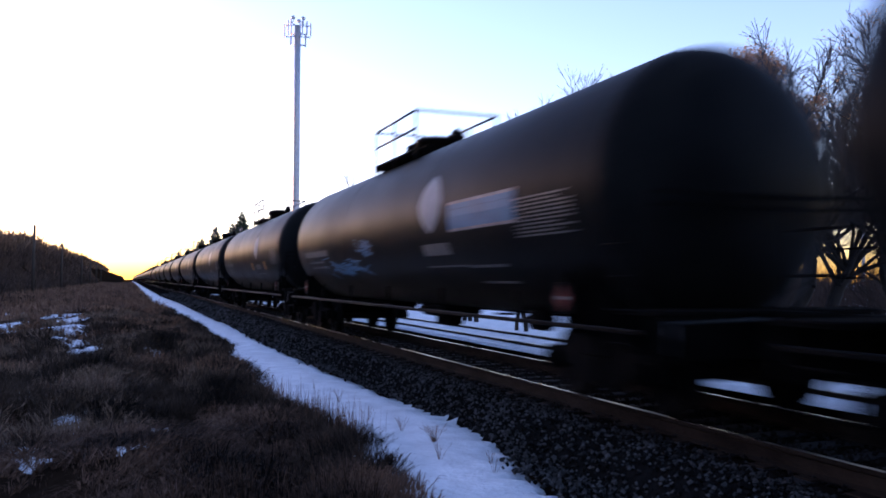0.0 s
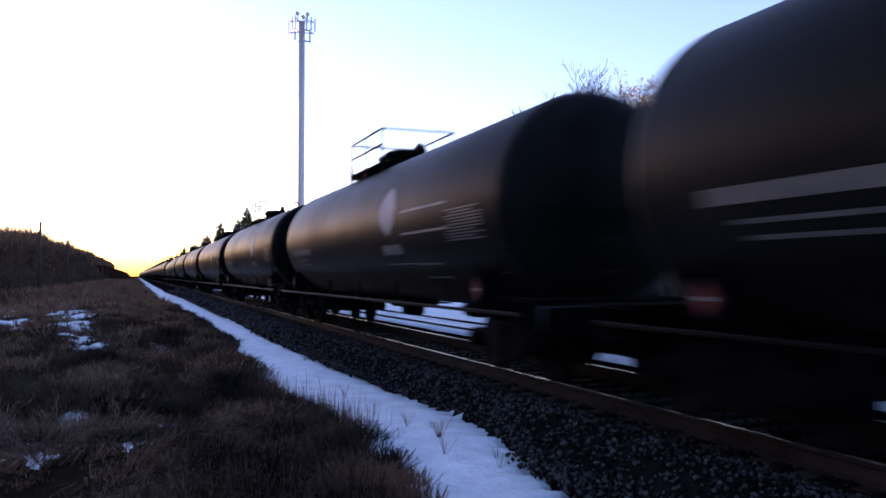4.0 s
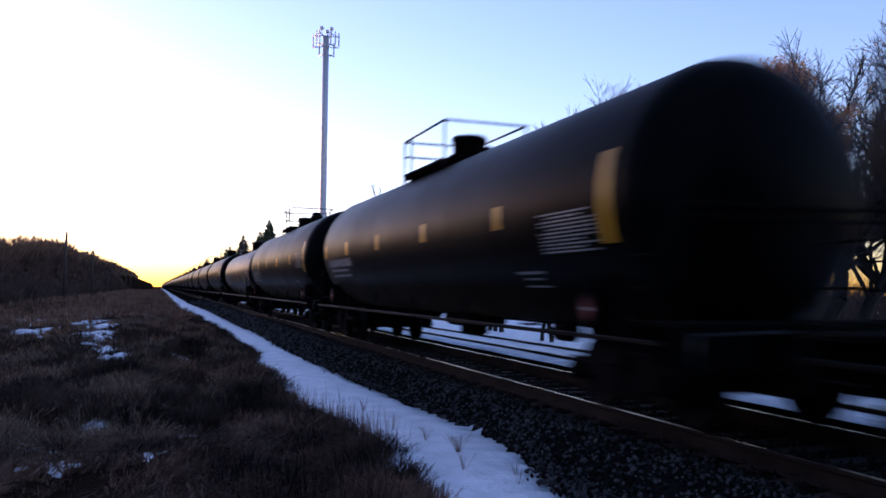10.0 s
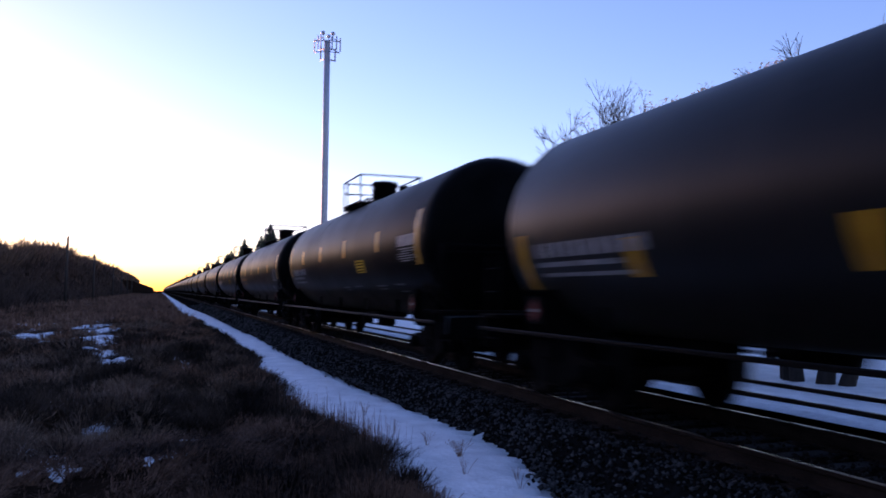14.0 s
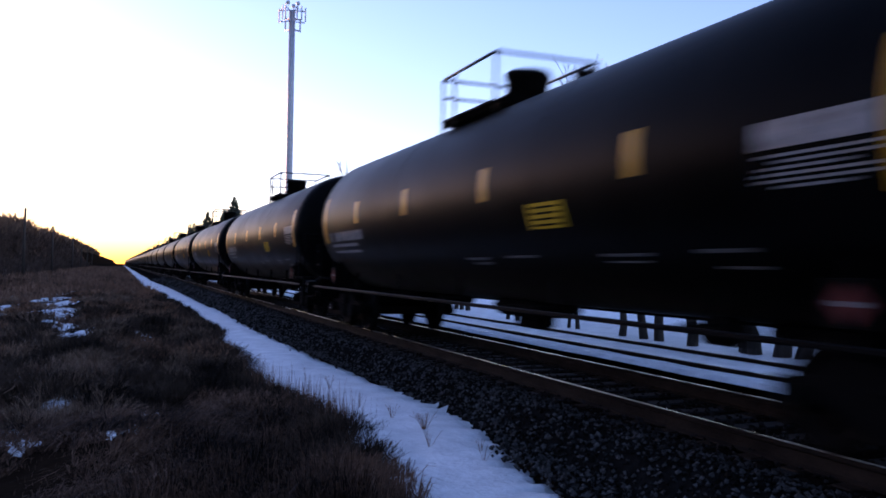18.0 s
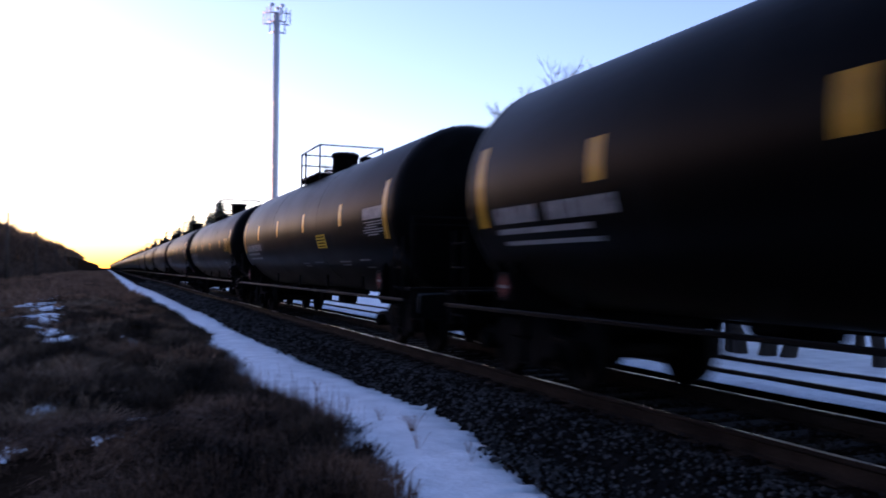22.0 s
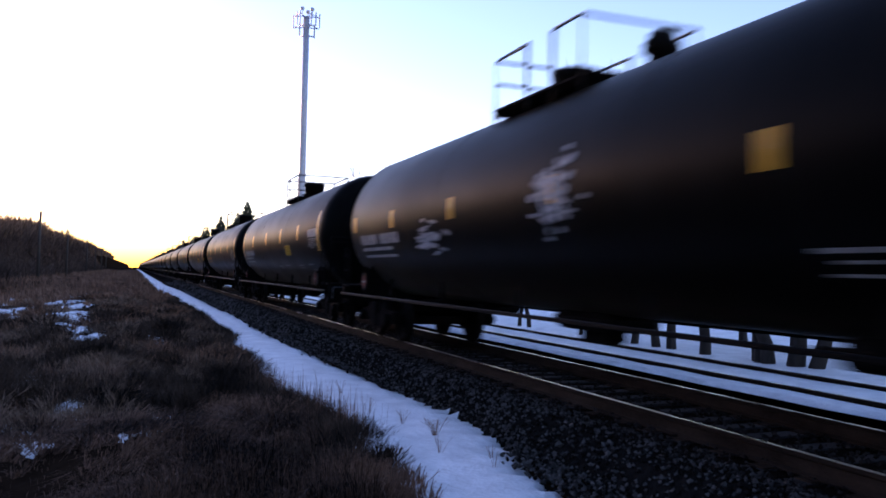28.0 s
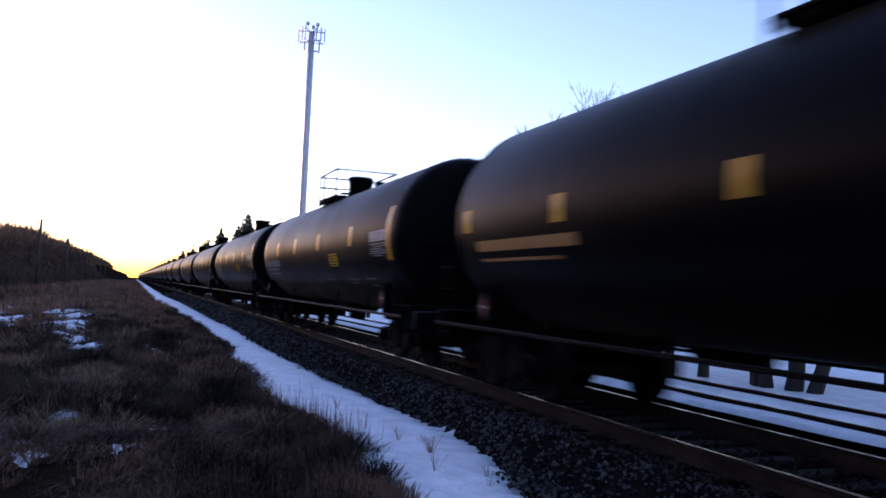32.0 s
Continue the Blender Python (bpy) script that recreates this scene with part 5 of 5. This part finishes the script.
def tank_car(k, full, kind, paint, label):
    car = thing("tank_car", label, "tank car", pose(TRACK_X, 33.6 + CAR_L * k + SHIFT.get(k, 0), RAIL_Z + 0.008), "cars of the oil train")
    part("tank", shared("tank", paint, tank_shape), paint, car, "long cylindrical tank with domed ends")
    if full:
        for y in (-CYL + 0.02, -2.6, 2.6, CYL - 0.02):
            part("weld_band", shared("weld_band_%.1f" % y, paint, lambda: band_shape(y)), paint, car)
        add_underside(car)
    add_frame(car, full)
    add_top(car, kind, -1 if k in REVERSED else 1, PLATFORM_SHIFT.get(k, 0.0))
    for y in (-7.1, 7.1):
        add_truck(car, y, full)
    CARS.append((car, k))
    return car


PLAIN = "black tank car with a grimy satin shell, rolling on the track"
LABELS = {
    -1: "black tank car with blue and white sprayed graffiti on its side",
    2: "black tank car with a large white emblem and grey stripe",
    8: "dark grey tank car with orange reflective stripes along its waist",
    10: "black tank car with orange print near its rear end",
    17: "black tank car with white sprayed graffiti on its side",
    19: "black tank car with orange print near its rear end",
}
EARLY = "black tank car with a round white emblem on its side"
LATE = "black tank car with yellow reflective patches and a yellow sign"


def dress(car, k):
    """Emblems, reflectors and stencils, car by car."""
    early = k <= 5
    if k == 8:
        reflectors(car, YELLOW, -12, -30, wide=0.24)
        end_stripe(car, YELLOW, -5, -37)
        data_panel(car, WHITE, -2, 5, solid=6)
        number_block(car, WHITE, k)
        placard(car)
        return
    if early:
        disc(-2.9, 6.5, 0.52, 18.0, SPRAY_WHITE, car, "emblem", "round white emblem", 24, 0.45)
        data_panel(car, FADED, -1, 7)
        bars(car, FADED, [(4.4, 6.9, -17.5, -12), (4.9, 6.6, -24, -22.5), (4.8, 6.5, -29.5, -28)], "stencil_band")
        bars(car, FADED, [(-3.5, -2.4, -25, -17.8), (-4.0, -2.3, -33, -32)])
        if k in (-1, 2):
            stripe = SPRAY_BLUE if k == -1 else WHITE
            bars(car, WHITE, [(-5.9, -3.7, 3, 4.5), (-5.9, -3.7, -12, -10.5)])
            if k == -1:
                part("graffiti", tank_patch(-5.9, -3.7, -10.5, 3, 0.0025), stripe, car, "blue sprayed band")
                tagged(part("graffiti", splash(3, 3.0, -30, 1.5, 9), SPRAY_BLUE, car, "blue sprayed strokes"), kind="stuff")
                tagged(part("graffiti", splash(4, 1.1, -14, 0.6, 7), SPRAY_BLUE, car, "blue sprayed strokes"), kind="stuff")
            bars(car, FADED, [(-5.2, -4.0, -34, -32.5), (-5.2, -4.1, -45, -43.5)])
        if k == 0:
            reflectors(car, SPRAY_ORANGE, -15, -26, (-4.5, -1.5), 0.5)
    elif k in (6, 7, 10, 15, 17, 19, 22):
        if k == 15:
            head_streak(car)
        reflectors(car, YELLOW, 4.5, -7.5)
        end_stripe(car, YELLOW, 18, -20, (4.5, -7.5))
        data_panel(car, WHITE if k != 15 else YELLOW, 5 if k in (7, 15, 17) else -4, 3 if k == 17 else 7, -7.2, -5.9, 9 if k == 17 else 0.0)
        bars(car, WHITE, [(-5.6, -4.85, -32.5, -31), (-5.5, -5.0, -36, -35), (-5.6, -4.9, -40.5, -39.5)])
        if k in (10, 19):
            bars(car, SPRAY_ORANGE, [(4.5, 7.15, -18, -12.5)], "orange_print")
            bars(car, SPRAY_ORANGE, [(4.9, 7.1, -23.5, -22)], "orange_print")
        elif k == 17:
            tagged(part("graffiti", splash(7, -1.25, -4, 0.40, 20, 34), SPRAY_WHITE, car, "white sprayed lettering, smeared"), kind="stuff")
            tagged(part("graffiti", splash(8, 3.0, -18, 0.7, 12, 26), SPRAY_WHITE, car, "white sprayed lettering, smeared"), kind="stuff")
            number_block(car, WHITE, k)
        else:
            number_block(car, WHITE, k)
    else:
        reflectors(car, YELLOW, 11, -5.5, (4.6, 1.3, -1.75, -4.7) if k in REVERSED else (4.85, 1.9, -1.28, -4.6))
        end_stripe(car, YELLOW, 20, -19)
        data_panel(car, WHITE, 3.5, 4, -7.3, -6.2, 8)
        number_block(car, WHITE, k)
        small_lines(car, FADED)
        if k != 16:
            yellow_sign(car)
        head_bars(car)
    placard(car)


for k in range(-3, 66):
    full = k <= 23
    kind = "early" if k < 6 else "mid" if k in (7, 17) else "long" if k in (6, 10, 15, 19, 22) else "low" if k == 8 else "late"
    text = LABELS.get(k) or (EARLY if k < 6 else LATE if k <= 23 and k not in (6, 7, 15, 22) else PLAIN)
    if k == 8:      # one smaller tank
        kept, TANK_R, TANK_Z = dict(MESH), 1.38, 2.25
        MESH.clear()
    one = tank_car(k, full, kind, TANK_GREY if k == 8 else TANK_DUSTY if k <= 2 else TANK, text)
    if full:
        dress(one, k)
    else:
        reflectors(one, YELLOW, 11, -5.5)
    if k == 8:
        MESH.clear()
        MESH.update(kept)
        TANK_R, TANK_Z = 1.50, 2.38


def motions():
    seconds = [i * 1.0 for i in range(33)]
    for car, k in CARS:
        walk(car, [(t, pose(TRACK_X, 33.6 + CAR_L * k + SHIFT.get(k, 0) - travelled(t), RAIL_Z + 0.008)) for t in seconds])
    # all wheels turn alike, so they share two sets of keys
    first = {}
    turns = [i / 30 for i in range(32 * 30 + 1)]
    for car, k in CARS:
        if k > 24:
            continue
        for wheel in [o for o in car.children_recursive if o.name.startswith("wheelset")]:
            a = round(wheel.location.y, 2)
            if a not in first:
                walk(wheel, [(t, pose(0, a, 0.42, math.degrees(travelled(t) / 0.42))) for t in turns])
                first[a] = wheel
            else:
                wheel.rotation_mode = "QUATERNION"
                keys = wheel.animation_data_create()
                keys.action = first[a].animation_data.action
                keys.action_slot = first[a].animation_data.action_slot


motions()
